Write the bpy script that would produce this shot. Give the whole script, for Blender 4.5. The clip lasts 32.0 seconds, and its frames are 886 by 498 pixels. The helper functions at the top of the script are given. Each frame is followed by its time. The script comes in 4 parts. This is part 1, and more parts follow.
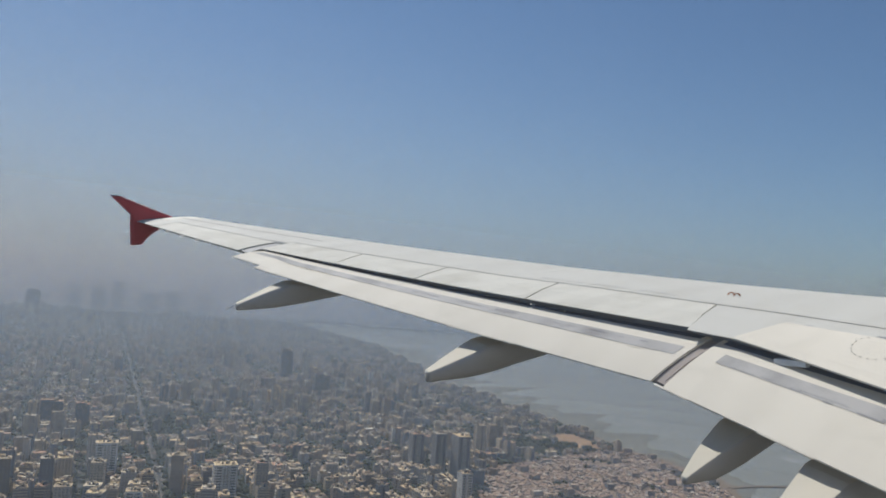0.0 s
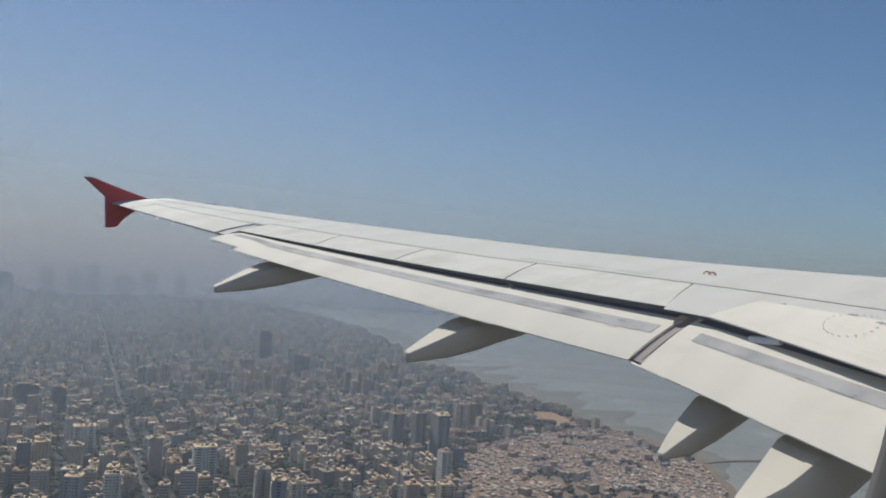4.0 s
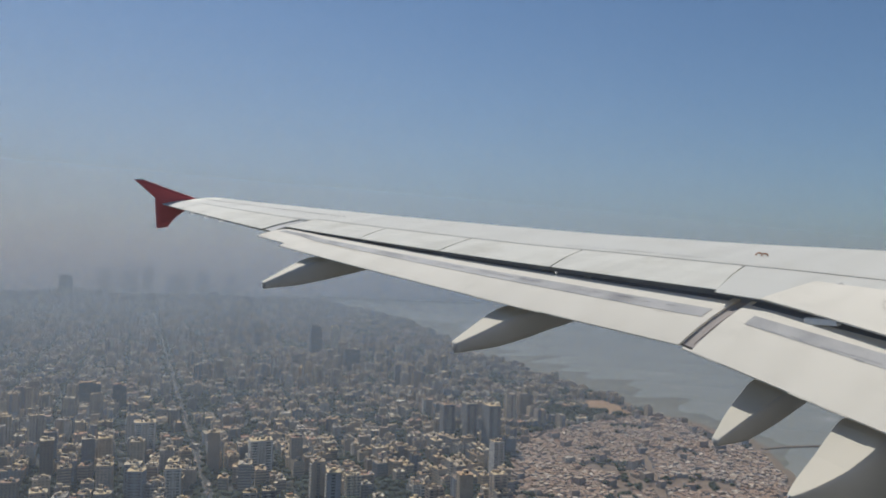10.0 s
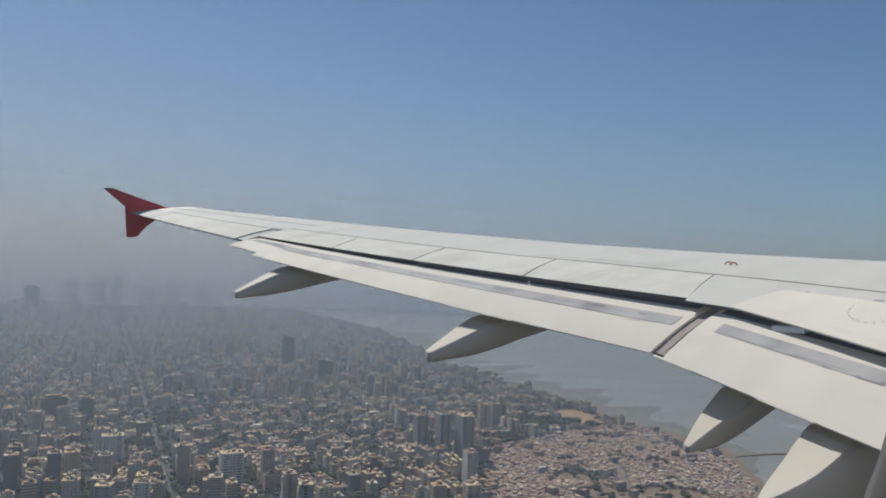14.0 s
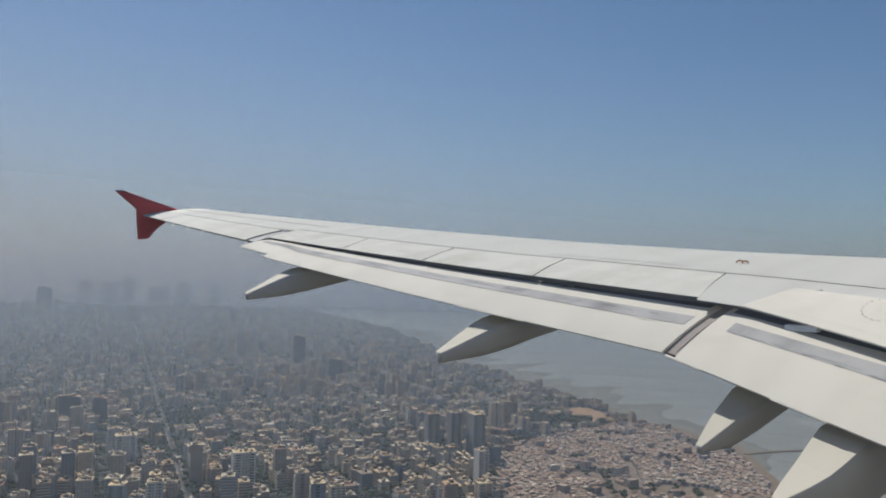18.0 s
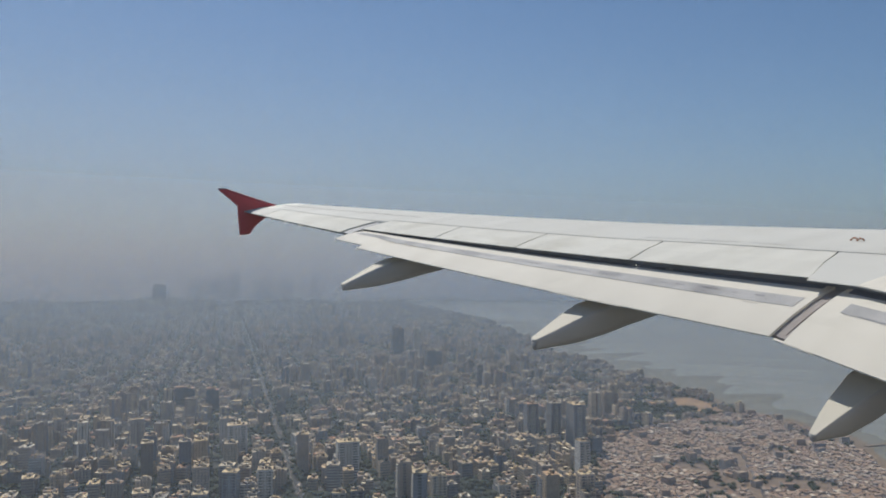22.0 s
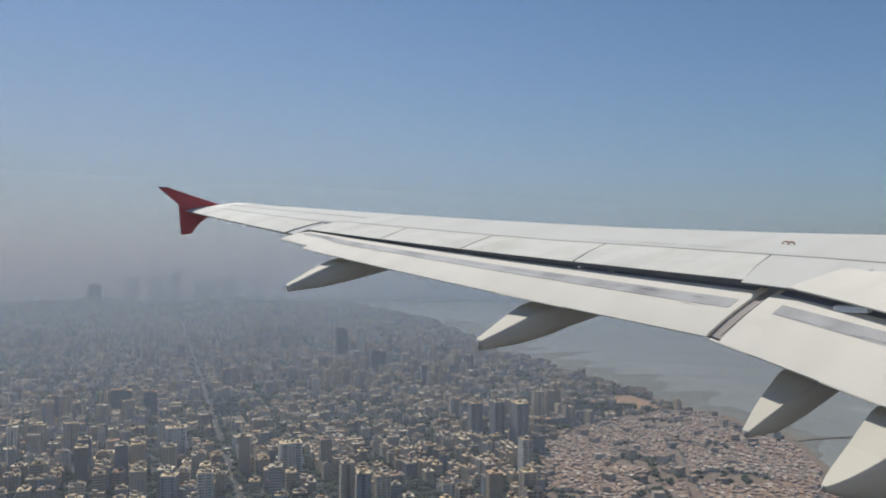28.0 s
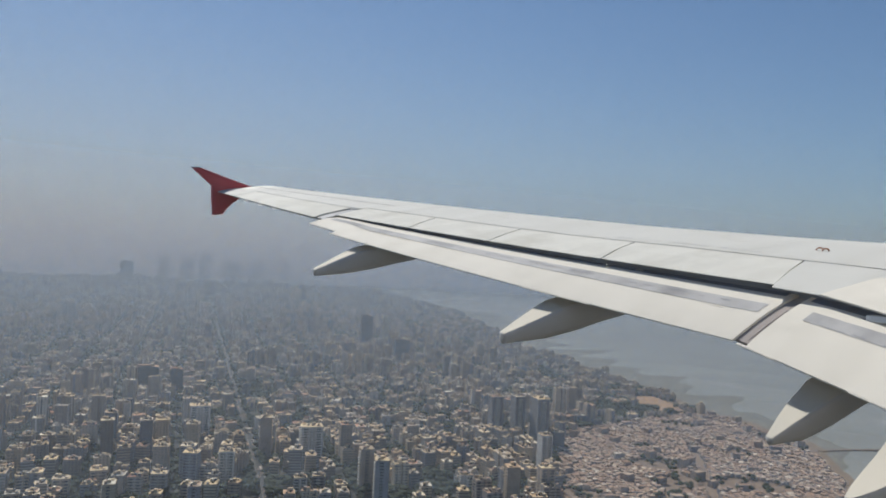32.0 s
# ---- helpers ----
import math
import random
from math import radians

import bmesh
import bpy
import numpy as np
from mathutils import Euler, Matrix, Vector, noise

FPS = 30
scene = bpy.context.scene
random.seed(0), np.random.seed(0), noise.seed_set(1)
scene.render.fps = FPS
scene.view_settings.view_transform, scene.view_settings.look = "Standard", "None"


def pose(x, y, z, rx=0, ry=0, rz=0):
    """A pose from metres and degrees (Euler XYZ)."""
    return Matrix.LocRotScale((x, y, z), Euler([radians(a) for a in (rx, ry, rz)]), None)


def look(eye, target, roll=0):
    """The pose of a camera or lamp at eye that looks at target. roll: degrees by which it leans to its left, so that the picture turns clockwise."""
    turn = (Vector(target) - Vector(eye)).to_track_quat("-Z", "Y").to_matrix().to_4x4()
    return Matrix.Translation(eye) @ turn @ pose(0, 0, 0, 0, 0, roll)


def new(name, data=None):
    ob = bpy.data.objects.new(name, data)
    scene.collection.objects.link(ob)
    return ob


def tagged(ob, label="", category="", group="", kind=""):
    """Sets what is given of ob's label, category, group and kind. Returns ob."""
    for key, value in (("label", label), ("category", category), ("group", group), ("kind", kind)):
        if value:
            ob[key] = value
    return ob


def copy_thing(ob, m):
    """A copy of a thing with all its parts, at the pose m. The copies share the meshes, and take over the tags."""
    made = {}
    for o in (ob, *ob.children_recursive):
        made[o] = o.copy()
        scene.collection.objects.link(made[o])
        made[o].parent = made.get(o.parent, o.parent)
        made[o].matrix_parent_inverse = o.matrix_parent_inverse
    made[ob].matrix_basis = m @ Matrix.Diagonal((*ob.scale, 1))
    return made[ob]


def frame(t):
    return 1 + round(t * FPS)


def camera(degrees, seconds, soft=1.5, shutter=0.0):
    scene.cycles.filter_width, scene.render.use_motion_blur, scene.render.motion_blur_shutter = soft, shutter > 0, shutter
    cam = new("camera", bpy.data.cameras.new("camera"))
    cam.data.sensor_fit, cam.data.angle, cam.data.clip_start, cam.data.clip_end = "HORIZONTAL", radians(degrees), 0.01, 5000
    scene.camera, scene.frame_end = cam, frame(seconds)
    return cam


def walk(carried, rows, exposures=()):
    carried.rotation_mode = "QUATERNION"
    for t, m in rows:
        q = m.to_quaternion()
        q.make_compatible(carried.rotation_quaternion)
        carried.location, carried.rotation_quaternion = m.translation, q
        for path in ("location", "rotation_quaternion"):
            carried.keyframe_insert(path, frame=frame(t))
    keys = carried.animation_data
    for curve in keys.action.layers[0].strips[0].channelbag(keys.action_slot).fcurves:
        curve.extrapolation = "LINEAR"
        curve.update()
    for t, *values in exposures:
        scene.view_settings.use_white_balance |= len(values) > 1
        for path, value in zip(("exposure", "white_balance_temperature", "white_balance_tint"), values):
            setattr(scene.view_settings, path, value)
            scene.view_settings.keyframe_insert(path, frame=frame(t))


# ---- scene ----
LENS = 60.19
cam = camera(LENS, 32.0, soft=1.9)
ROWS = [
    (0.0, -0.016, 0.011, 270.015, 92.83, -4.06, -34.99),
    (0.5, -0.023, 0.016, 270.013, 92.87, -4.24, -35.22),
    (1.0, -0.023, 0.014, 269.990, 92.87, -4.31, -35.35),
    (1.5, -0.020, 0.014, 270.006, 92.47, -4.16, -35.62),
    (2.0, -0.017, 0.013, 269.998, 92.49, -4.19, -36.02),
    (2.5, -0.027, 0.013, 270.001, 91.83, -4.17, -36.18),
    (3.0, -0.016, 0.016, 270.016, 91.31, -3.93, -36.28),
    (3.5, -0.027, 0.003, 270.026, 91.29, -3.74, -36.47),
    (5.5, -0.016, 0.012, 270.006, 92.67, -3.53, -36.93),
    (6.0, -0.025, 0.012, 269.996, 93.13, -3.52, -36.88),
    (6.5, -0.009, 0.013, 270.006, 93.26, -3.51, -36.85),
    (7.0, -0.023, 0.010, 270.006, 93.07, -3.01, -36.64),
    (7.5, -0.011, 0.002, 269.994, 92.78, -2.39, -34.58),
    (8.0, -0.013, 0.009, 269.981, 91.72, -2.33, -34.65),
    (8.5, 0.012, 0.008, 269.994, 91.16, -2.07, -34.53),
    (9.0, 0.000, 0.010, 270.000, 90.89, -2.17, -34.28),
    (9.5, -0.014, 0.007, 270.011, 90.64, -2.22, -33.56),
    (10.0, 0.001, 0.013, 270.013, 90.61, -1.97, -33.12),
    (10.5, 0.012, 0.013, 270.011, 90.76, -1.84, -31.89),
    (11.0, -0.006, 0.012, 269.999, 91.06, -2.07, -32.49),
    (11.5, -0.000, 0.012, 270.008, 91.02, -2.25, -33.16),
    (12.0, -0.001, 0.007, 270.012, 91.18, -2.30, -33.40),
    (12.5, -0.019, 0.009, 270.001, 91.40, -2.20, -33.63),
    (13.0, -0.018, 0.007, 269.995, 91.59, -1.89, -33.75),
    (13.5, 0.008, 0.011, 270.004, 91.55, -1.84, -33.80),
    (14.0, -0.015, 0.001, 270.001, 91.44, -1.92, -35.12),
    (14.5, -0.022, 0.004, 270.009, 91.30, -2.14, -36.21),
    (15.0, -0.027, 0.001, 270.003, 91.42, -1.88, -36.43),
    (15.5, -0.012, 0.004, 269.992, 91.48, -1.87, -35.89),
    (17.5, -0.027, 0.013, 269.988, 91.49, -1.97, -34.46),
    (18.0, -0.011, 0.006, 270.026, 91.30, -1.52, -34.37),
    (18.5, -0.008, 0.010, 270.003, 91.51, -1.50, -34.36),
    (19.0, -0.004, 0.010, 270.006, 91.58, -0.81, -34.15),
    (19.5, -0.028, 0.019, 269.983, 91.81, -0.88, -33.60),
    (20.0, 0.001, 0.026, 270.004, 91.70, -0.28, -31.44),
    (20.5, 0.021, 0.044, 270.003, 92.05, -0.12, -28.77),
    (21.0, 0.036, 0.045, 269.986, 91.95, -0.01, -27.86),
    (21.5, 0.061, 0.039, 269.993, 90.98, 0.06, -27.25),
    (22.0, 0.048, 0.042, 269.982, 90.51, -0.11, -27.27),
    (22.5, 0.055, 0.042, 269.983, 90.36, -0.09, -27.23),
    (23.0, 0.067, 0.045, 269.990, 90.38, -0.00, -27.13),
    (23.5, 0.054, 0.050, 269.983, 90.43, 0.12, -26.93),
    (24.0, 0.042, 0.045, 269.979, 90.42, -0.17, -26.89),
    (24.5, 0.041, 0.030, 269.993, 90.19, -0.12, -27.41),
    (25.0, 0.049, 0.026, 269.980, 90.20, 0.04, -28.20),
    (25.5, 0.028, 0.025, 269.993, 90.06, -0.06, -29.01),
    (27.5, 0.025, 0.015, 270.006, 90.29, 0.08, -30.83),
    (28.0, 0.015, 0.015, 269.999, 90.52, -0.32, -31.39),
    (28.5, 0.001, 0.020, 270.006, 90.36, -0.05, -31.48),
    (29.0, 0.021, 0.017, 270.002, 90.36, 0.03, -31.18),
    (29.5, 0.024, 0.029, 270.004, 90.38, -0.13, -30.09),
    (30.0, 0.057, 0.033, 269.980, 90.52, 0.29, -27.98),
    (30.5, 0.061, 0.024, 269.991, 90.29, -1.12, -28.35),
    (31.0, 0.040, 0.020, 270.000, 89.70, -2.53, -28.74),
    (31.5, 0.046, 0.030, 269.989, 89.83, -2.68, -29.05),
    (32.0, 0.032, 0.026, 269.990, 89.82, -2.85, -29.31),
]

walk(cam, [(r[0], pose(*r[1:])) for r in ROWS], [(0.0, 0.03, 5880, 7), (3.0, 0.03, 5880, 7), (6.0, 0.01, 5880, 7), (9.0, -0.03, 5880, 7), (15.0, -0.03, 5880, 7),
    (20.0, 0.01, 5880, 7), (22.0, 0.03, 5880, 7), (28.0, 0.08, 5880, 7), (32.0, 0.1, 5880, 7)])

# ---- world, sun, exposure ----
ALT = 270.0                                   # camera height above the ground
SUN_AZ, SUN_EL = -4.0, 50.0                   # degrees from +y towards +x; elevation
world = bpy.data.worlds.new("sky")
scene.world = world
world.use_nodes = True
wn = world.node_tree.nodes
wl = world.node_tree.links
sky = wn.new("ShaderNodeTexSky")
sky.sky_type = 'NISHITA'
sky.sun_disc = False
sky.sun_elevation = radians(SUN_EL)
sky.sun_rotation = radians(SUN_AZ)
sky.altitude = 300
sky.air_density, sky.dust_density, sky.ozone_density = 1.0, 0.12, 3.0
wn["Background"].inputs["Strength"].default_value = 0.066
wl.new(sky.outputs[0], wn["Background"].inputs["Color"])

sun_data = bpy.data.lights.new("sun", 'SUN')
sun_data.energy, sun_data.angle, sun_data.color = 4.3, radians(0.6), (1.0, 0.91, 0.79)
sun = new("sun", sun_data)
sd = Vector((math.sin(radians(SUN_AZ)) * math.cos(radians(SUN_EL)),
             math.cos(radians(SUN_AZ)) * math.cos(radians(SUN_EL)), math.sin(radians(SUN_EL))))
sun.matrix_world = look(sd * 1000 + Vector((0, 0, ALT)), (0, 0, ALT))
scene.cycles.transparent_max_bounces = 48


# ---- materials ----
def material(name):
    m = bpy.data.materials.new(name)
    m.use_nodes = True
    nt = m.node_tree
    return m, nt, nt.nodes["Principled BSDF"]


def node(nt, kind, **values):
    n = nt.nodes.new(kind)
    for k, v in values.items():
        n.inputs[k.replace("_", " ")].default_value = v
    return n


def mathn(nt, op, a, b=None, c=None):
    n = nt.nodes.new("ShaderNodeMath")
    n.operation = op
    for i, v in enumerate((a, b, c)):
        if v is None:
            continue
        if isinstance(v, (int, float)):
            n.inputs[i].default_value = v
        else:
            nt.links.new(v, n.inputs[i])
    return n.outputs[0]


def ramp(nt, fac, stops):
    n = nt.nodes.new("ShaderNodeValToRGB")
    while len(n.color_ramp.elements) < len(stops):
        n.color_ramp.elements.new(0.5)
    for e, (p, c) in zip(n.color_ramp.elements, stops):
        e.position, e.color = p, (*c, 1)
    nt.links.new(fac, n.inputs[0])
    return n.outputs[0]


def mix(nt, fac, a, b):
    n = nt.nodes.new("ShaderNodeMix")
    n.data_type = 'RGBA'
    for sock, v in ((n.inputs[0], fac), (n.inputs[6], a), (n.inputs[7], b)):
        if isinstance(v, (int, float)):
            sock.default_value = v
        elif isinstance(v, tuple):
            sock.default_value = (*v, 1)
        else:
            nt.links.new(v, sock)
    return n.outputs[2]


def coords(nt, scale=(1, 1, 1), source="Object"):
    tc = nt.nodes.new("ShaderNodeTexCoord")
    mp = nt.nodes.new("ShaderNodeMapping")
    mp.inputs["Scale"].default_value = scale
    nt.links.new(tc.outputs[source], mp.inputs[0])
    return mp.outputs[0]


def noise_tex(nt, vec, scale, detail=4.0, rough=0.55):
    n = node(nt, "ShaderNodeTexNoise", Scale=scale, Detail=detail, Roughness=rough)
    nt.links.new(vec, n.inputs["Vector"])
    return n.outputs[0]


def painted(name, base, dirt, rough=0.35, streak=(0.5, 3.0, 1.0), amount=0.5, metal=0.0, bump=0.0, smudge=0.0):
    """Aircraft paint: base colour, broad grime drawn along the airflow, and fine speckle."""
    m, nt, p = material(name)
    v = coords(nt, streak)
    broad = noise_tex(nt, v, 1.1, 5.0)
    fine = noise_tex(nt, coords(nt), 14.0, 3.0)
    f = mathn(nt, 'MULTIPLY', ramp(nt, broad, [(0.42, (0, 0, 0)), (0.75, (1, 1, 1))]), amount)
    c = mix(nt, f, base, dirt)
    c = mix(nt, mathn(nt, 'MULTIPLY', fine, 0.12), c, dirt)
    if smudge:
        s = ramp(nt, noise_tex(nt, coords(nt, (1.0, 0.8, 1.0)), 1.7, 6.0, 0.65), [(0.52, (0, 0, 0)), (0.68, (1, 1, 1))])
        c = mix(nt, mathn(nt, 'MULTIPLY', s, smudge), c, (0.47, 0.44, 0.36))
    nt.links.new(c, p.inputs["Base Color"])
    r = mathn(nt, 'MULTIPLY_ADD', broad, 0.25, rough - 0.1)
    nt.links.new(r, p.inputs["Roughness"])
    p.inputs["Metallic"].default_value = metal
    p.inputs["Specular IOR Level"].default_value = 0.5 if metal else 0.22
    if bump:
        b = node(nt, "ShaderNodeBump", Strength=bump, Distance=0.02)
        nt.links.new(noise_tex(nt, coords(nt), 3.0, 2.0), b.inputs["Height"])
        nt.links.new(b.outputs[0], p.inputs["Normal"])
    return m


WHITE = painted("wing_white_paint", (0.615, 0.595, 0.54), (0.45, 0.43, 0.385), 0.72, amount=0.35, bump=0.03, smudge=0.18)
SPOIL = painted("spoiler_white_paint", (0.67, 0.643, 0.57), (0.45, 0.43, 0.375), 0.74, amount=0.5, smudge=0.45)
FLAPW = painted("flap_white_paint", (0.755, 0.70, 0.60), (0.58, 0.535, 0.45), 0.72, amount=0.35, smudge=0.22)
STRIP = painted("bare_metal_strip", (0.49, 0.47, 0.45), (0.30, 0.29, 0.285), 0.7, streak=(1.2, 2.2, 1.0), amount=1.0)
PLATE = painted("pale_plate", (0.62, 0.66, 0.70), (0.42, 0.45, 0.48), 0.5)
SCUFF = painted("scuffed_grey", (0.34, 0.335, 0.34), (0.24, 0.235, 0.24), 0.7, streak=(2, 6, 1), amount=0.9)
STENCIL = painted("stencil_grey", (0.50, 0.49, 0.465), (0.62, 0.6, 0.55), 0.7, streak=(3, 9, 1), amount=1.0)
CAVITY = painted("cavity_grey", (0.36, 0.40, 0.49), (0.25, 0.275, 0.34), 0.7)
GREY = painted("fairing_grey", (0.60, 0.57, 0.53), (0.36, 0.34, 0.32), 0.55, amount=0.5)
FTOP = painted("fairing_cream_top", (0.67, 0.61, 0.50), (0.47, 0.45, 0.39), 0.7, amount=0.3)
RED = painted("fence_red_paint", (0.55, 0.065, 0.075), (0.36, 0.05, 0.06), 0.38, amount=0.5)
# Blue-black of small dark fittings; it also paints the flap gap's shade.
DARK = painted("dark_fittings_gap_shade", (0.13, 0.155, 0.21), (0.085, 0.10, 0.135), 0.6)
SEAL = painted("rubber_seal", (0.44, 0.39, 0.355), (0.23, 0.195, 0.18), 0.7, amount=0.9)
JOINT = painted("joint_sealant", (0.10, 0.095, 0.09), (0.05, 0.05, 0.05), 0.7)
STEEL = painted("steel", (0.5, 0.5, 0.5), (0.3, 0.3, 0.3), 0.3, metal=1.0)
ORANGE = painted("hook_orange", (0.42, 0.19, 0.09), (0.25, 0.12, 0.07), 0.5)
LINER = painted("window_liner", (0.11, 0.108, 0.105), (0.07, 0.068, 0.066), 0.6)
CABIN = painted("cabin_panel", (0.16, 0.14, 0.13), (0.10, 0.09, 0.085), 0.6)


STREET = 11.15                                 # degrees by which the avenues lean from +y to +x
ROOFS = [(0.0, (0.30, 0.21, 0.13)), (0.2, (0.74, 0.53, 0.27)), (0.42, (0.82, 0.62, 0.34)), (0.55, (0.48, 0.22, 0.11)), (0.64, (0.58, 0.46, 0.32)), (0.76, (0.28, 0.24, 0.20)), (0.88, (0.86, 0.70, 0.46)), (1.0, (0.88, 0.79, 0.62))]


def city_wall(name, stops, windows=True, random_by="island", roofs=ROOFS, lean=STREET):
    """Rendered walls in many tints, storey lines of dark window openings, pale sunlit roofs with stains."""
    m, nt, p = material(name)
    geo = nt.nodes.new("ShaderNodeNewGeometry")
    if random_by == "island":
        rnd = geo.outputs["Random Per Island"]
    else:
        rnd = nt.nodes.new("ShaderNodeObjectInfo").outputs["Random"]
    wall = ramp(nt, rnd, stops)
    rnd2 = mathn(nt, 'FRACT', mathn(nt, 'MULTIPLY', rnd, 17.31))
    roof = ramp(nt, rnd2, roofs)
    v = coords(nt, source="Object")
    stain = noise_tex(nt, v, 0.12, 5.0)
    fine = noise_tex(nt, v, 0.9, 3.0)
    sep = nt.nodes.new("ShaderNodeSeparateXYZ")
    nt.links.new(geo.outputs["Normal"], sep.inputs[0])
    is_roof = mathn(nt, 'GREATER_THAN', sep.outputs[2], 0.6)
    if windows:
        pos = nt.nodes.new("ShaderNodeSeparateXYZ")
        nt.links.new(v, pos.inputs[0])
        # the streets' direction gives the run of the facades
        ca, sa = math.cos(radians(lean)), math.sin(radians(lean))
        a = mathn(nt, 'ADD', mathn(nt, 'MULTIPLY', pos.outputs[0], ca), mathn(nt, 'MULTIPLY', pos.outputs[1], -sa))
        b = mathn(nt, 'ADD', mathn(nt, 'MULTIPLY', pos.outputs[0], sa), mathn(nt, 'MULTIPLY', pos.outputs[1], ca))
        na = mathn(nt, 'ABSOLUTE', mathn(nt, 'ADD', mathn(nt, 'MULTIPLY', sep.outputs[0], ca), mathn(nt, 'MULTIPLY', sep.outputs[1], -sa)))
        run = mathn(nt, 'MULTIPLY_ADD', mathn(nt, 'GREATER_THAN', na, 0.7), mathn(nt, 'SUBTRACT', b, a), a)
        fz = mathn(nt, 'FRACT', mathn(nt, 'DIVIDE', pos.outputs[2], 3.1))
        fx = mathn(nt, 'FRACT', mathn(nt, 'DIVIDE', run, 3.6))
        wz = mathn(nt, 'MULTIPLY', mathn(nt, 'GREATER_THAN', fz, 0.3), mathn(nt, 'LESS_THAN', fz, 0.78))
        wx = mathn(nt, 'MULTIPLY', mathn(nt, 'GREATER_THAN', fx, 0.25), mathn(nt, 'LESS_THAN', fx, 0.78))
        win = mathn(nt, 'MULTIPLY', wz, wx)
        wall = mix(nt, mathn(nt, 'MULTIPLY', win, 0.6), wall, (0.035, 0.04, 0.048))
    wall = mix(nt, ramp(nt, stain, [(0.45, (0, 0, 0)), (0.8, (0.5, 0.5, 0.5))]), wall, (0.16, 0.14, 0.12))
    roof = mix(nt, ramp(nt, stain, [(0.48, (0, 0, 0)), (0.75, (0.7, 0.7, 0.7))]), roof, (0.13, 0.12, 0.11))
    c = mix(nt, is_roof, wall, roof)
    c = mix(nt, mathn(nt, 'MULTIPLY', fine, 0.16), c, (0.1, 0.095, 0.09))
    nt.links.new(c, p.inputs["Base Color"])
    p.inputs["Roughness"].default_value = 0.85
    return m


TINTS = [(0.0, (0.48, 0.39, 0.28)), (0.14, (0.66, 0.54, 0.38)), (0.28, (0.32, 0.26, 0.21)), (0.4, (0.56, 0.43, 0.31)), (0.52, (0.15, 0.175, 0.22)),
         (0.62, (0.48, 0.39, 0.30)), (0.74, (0.25, 0.27, 0.31)), (0.86, (0.80, 0.72, 0.60)), (0.93, (0.24, 0.19, 0.15)), (1.0, (0.48, 0.36, 0.27))]
CITY = city_wall("city_render", TINTS)
NEARWALL = city_wall("house_render", TINTS, random_by="object", lean=0.0)
SHACK = city_wall("shanty_sheet", [(0.0, (0.30, 0.24, 0.19)), (0.3, (0.42, 0.38, 0.34)), (0.6, (0.22, 0.24, 0.28)),
                                   (0.8, (0.45, 0.33, 0.25)), (1.0, (0.48, 0.44, 0.38))], windows=False,
                  roofs=[(0.0, (0.26, 0.155, 0.095)), (0.25, (0.42, 0.27, 0.17)), (0.5, (0.30, 0.19, 0.12)), (0.7, (0.44, 0.31, 0.205)), (0.88, (0.48, 0.37, 0.265)), (1.0, (0.85, 0.72, 0.55))])


def plain(name, stops, scale, rough=0.9, source="Object", detail=6.0, scale2=None, amount2=0.3, dark=(0.03, 0.03, 0.03), bump=0.0):
    m, nt, p = material(name)
    v = coords(nt, source=source)
    c = ramp(nt, noise_tex(nt, v, scale, detail, 0.62), stops)
    if scale2:
        f = mathn(nt, 'MULTIPLY', ramp(nt, noise_tex(nt, v, scale2, 4.0), [(0.4, (0, 0, 0)), (0.7, (1, 1, 1))]), amount2)
        c = mix(nt, f, c, dark)
    nt.links.new(c, p.inputs["Base Color"])
    p.inputs["Roughness"].default_value = rough
    if bump:
        b = node(nt, "ShaderNodeBump", Strength=bump, Distance=1.0)
        nt.links.new(noise_tex(nt, v, scale * 20, 3.0), b.inputs["Height"])
        nt.links.new(b.outputs[0], p.inputs["Normal"])
    return m


GROUND = plain("city_ground", [(0.3, (0.025, 0.03, 0.02)), (0.45, (0.045, 0.042, 0.034)), (0.6, (0.065, 0.058, 0.048)), (0.75, (0.10, 0.085, 0.065))],
               0.02, scale2=0.006, amount2=0.6, dark=(0.035, 0.045, 0.025))
ASPHALT = plain("asphalt", [(0.3, (0.035, 0.035, 0.036)), (0.7, (0.055, 0.053, 0.05))], 0.2, scale2=0.03)
LOT = plain("orange_sand", [(0.3, (0.30, 0.16, 0.07)), (0.7, (0.42, 0.26, 0.13))], 0.05, scale2=0.04, amount2=0.5, dark=(0.2, 0.15, 0.1))
SAND = plain("beach_sand", [(0.3, (0.15, 0.105, 0.065)), (0.7, (0.24, 0.17, 0.105))], 0.05, scale2=0.02, amount2=0.4, dark=(0.2, 0.15, 0.1))
EARTH = plain("packed_earth", [(0.3, (0.17, 0.12, 0.085)), (0.7, (0.26, 0.19, 0.13))], 0.05, scale2=0.15, amount2=0.4, dark=(0.12, 0.09, 0.07))
REEF = plain("reef_rock", [(0.3, (0.13, 0.125, 0.10)), (0.5, (0.17, 0.163, 0.13)), (0.7, (0.215, 0.205, 0.165))], 0.03, scale2=0.012, amount2=0.35, dark=(0.10, 0.098, 0.08))
FOAM = plain("surf_foam", [(0.3, (0.45, 0.45, 0.43)), (0.7, (0.7, 0.7, 0.68))], 0.3)
LEAF = plain("tree_leaves", [(0.3, (0.018, 0.028, 0.014)), (0.6, (0.038, 0.052, 0.024)), (0.8, (0.07, 0.075, 0.035))], 0.25, scale2=0.05, amount2=0.4, dark=(0.03, 0.03, 0.015))
BARK = plain("bark", [(0.3, (0.07, 0.05, 0.035)), (0.7, (0.12, 0.09, 0.06))], 1.0)
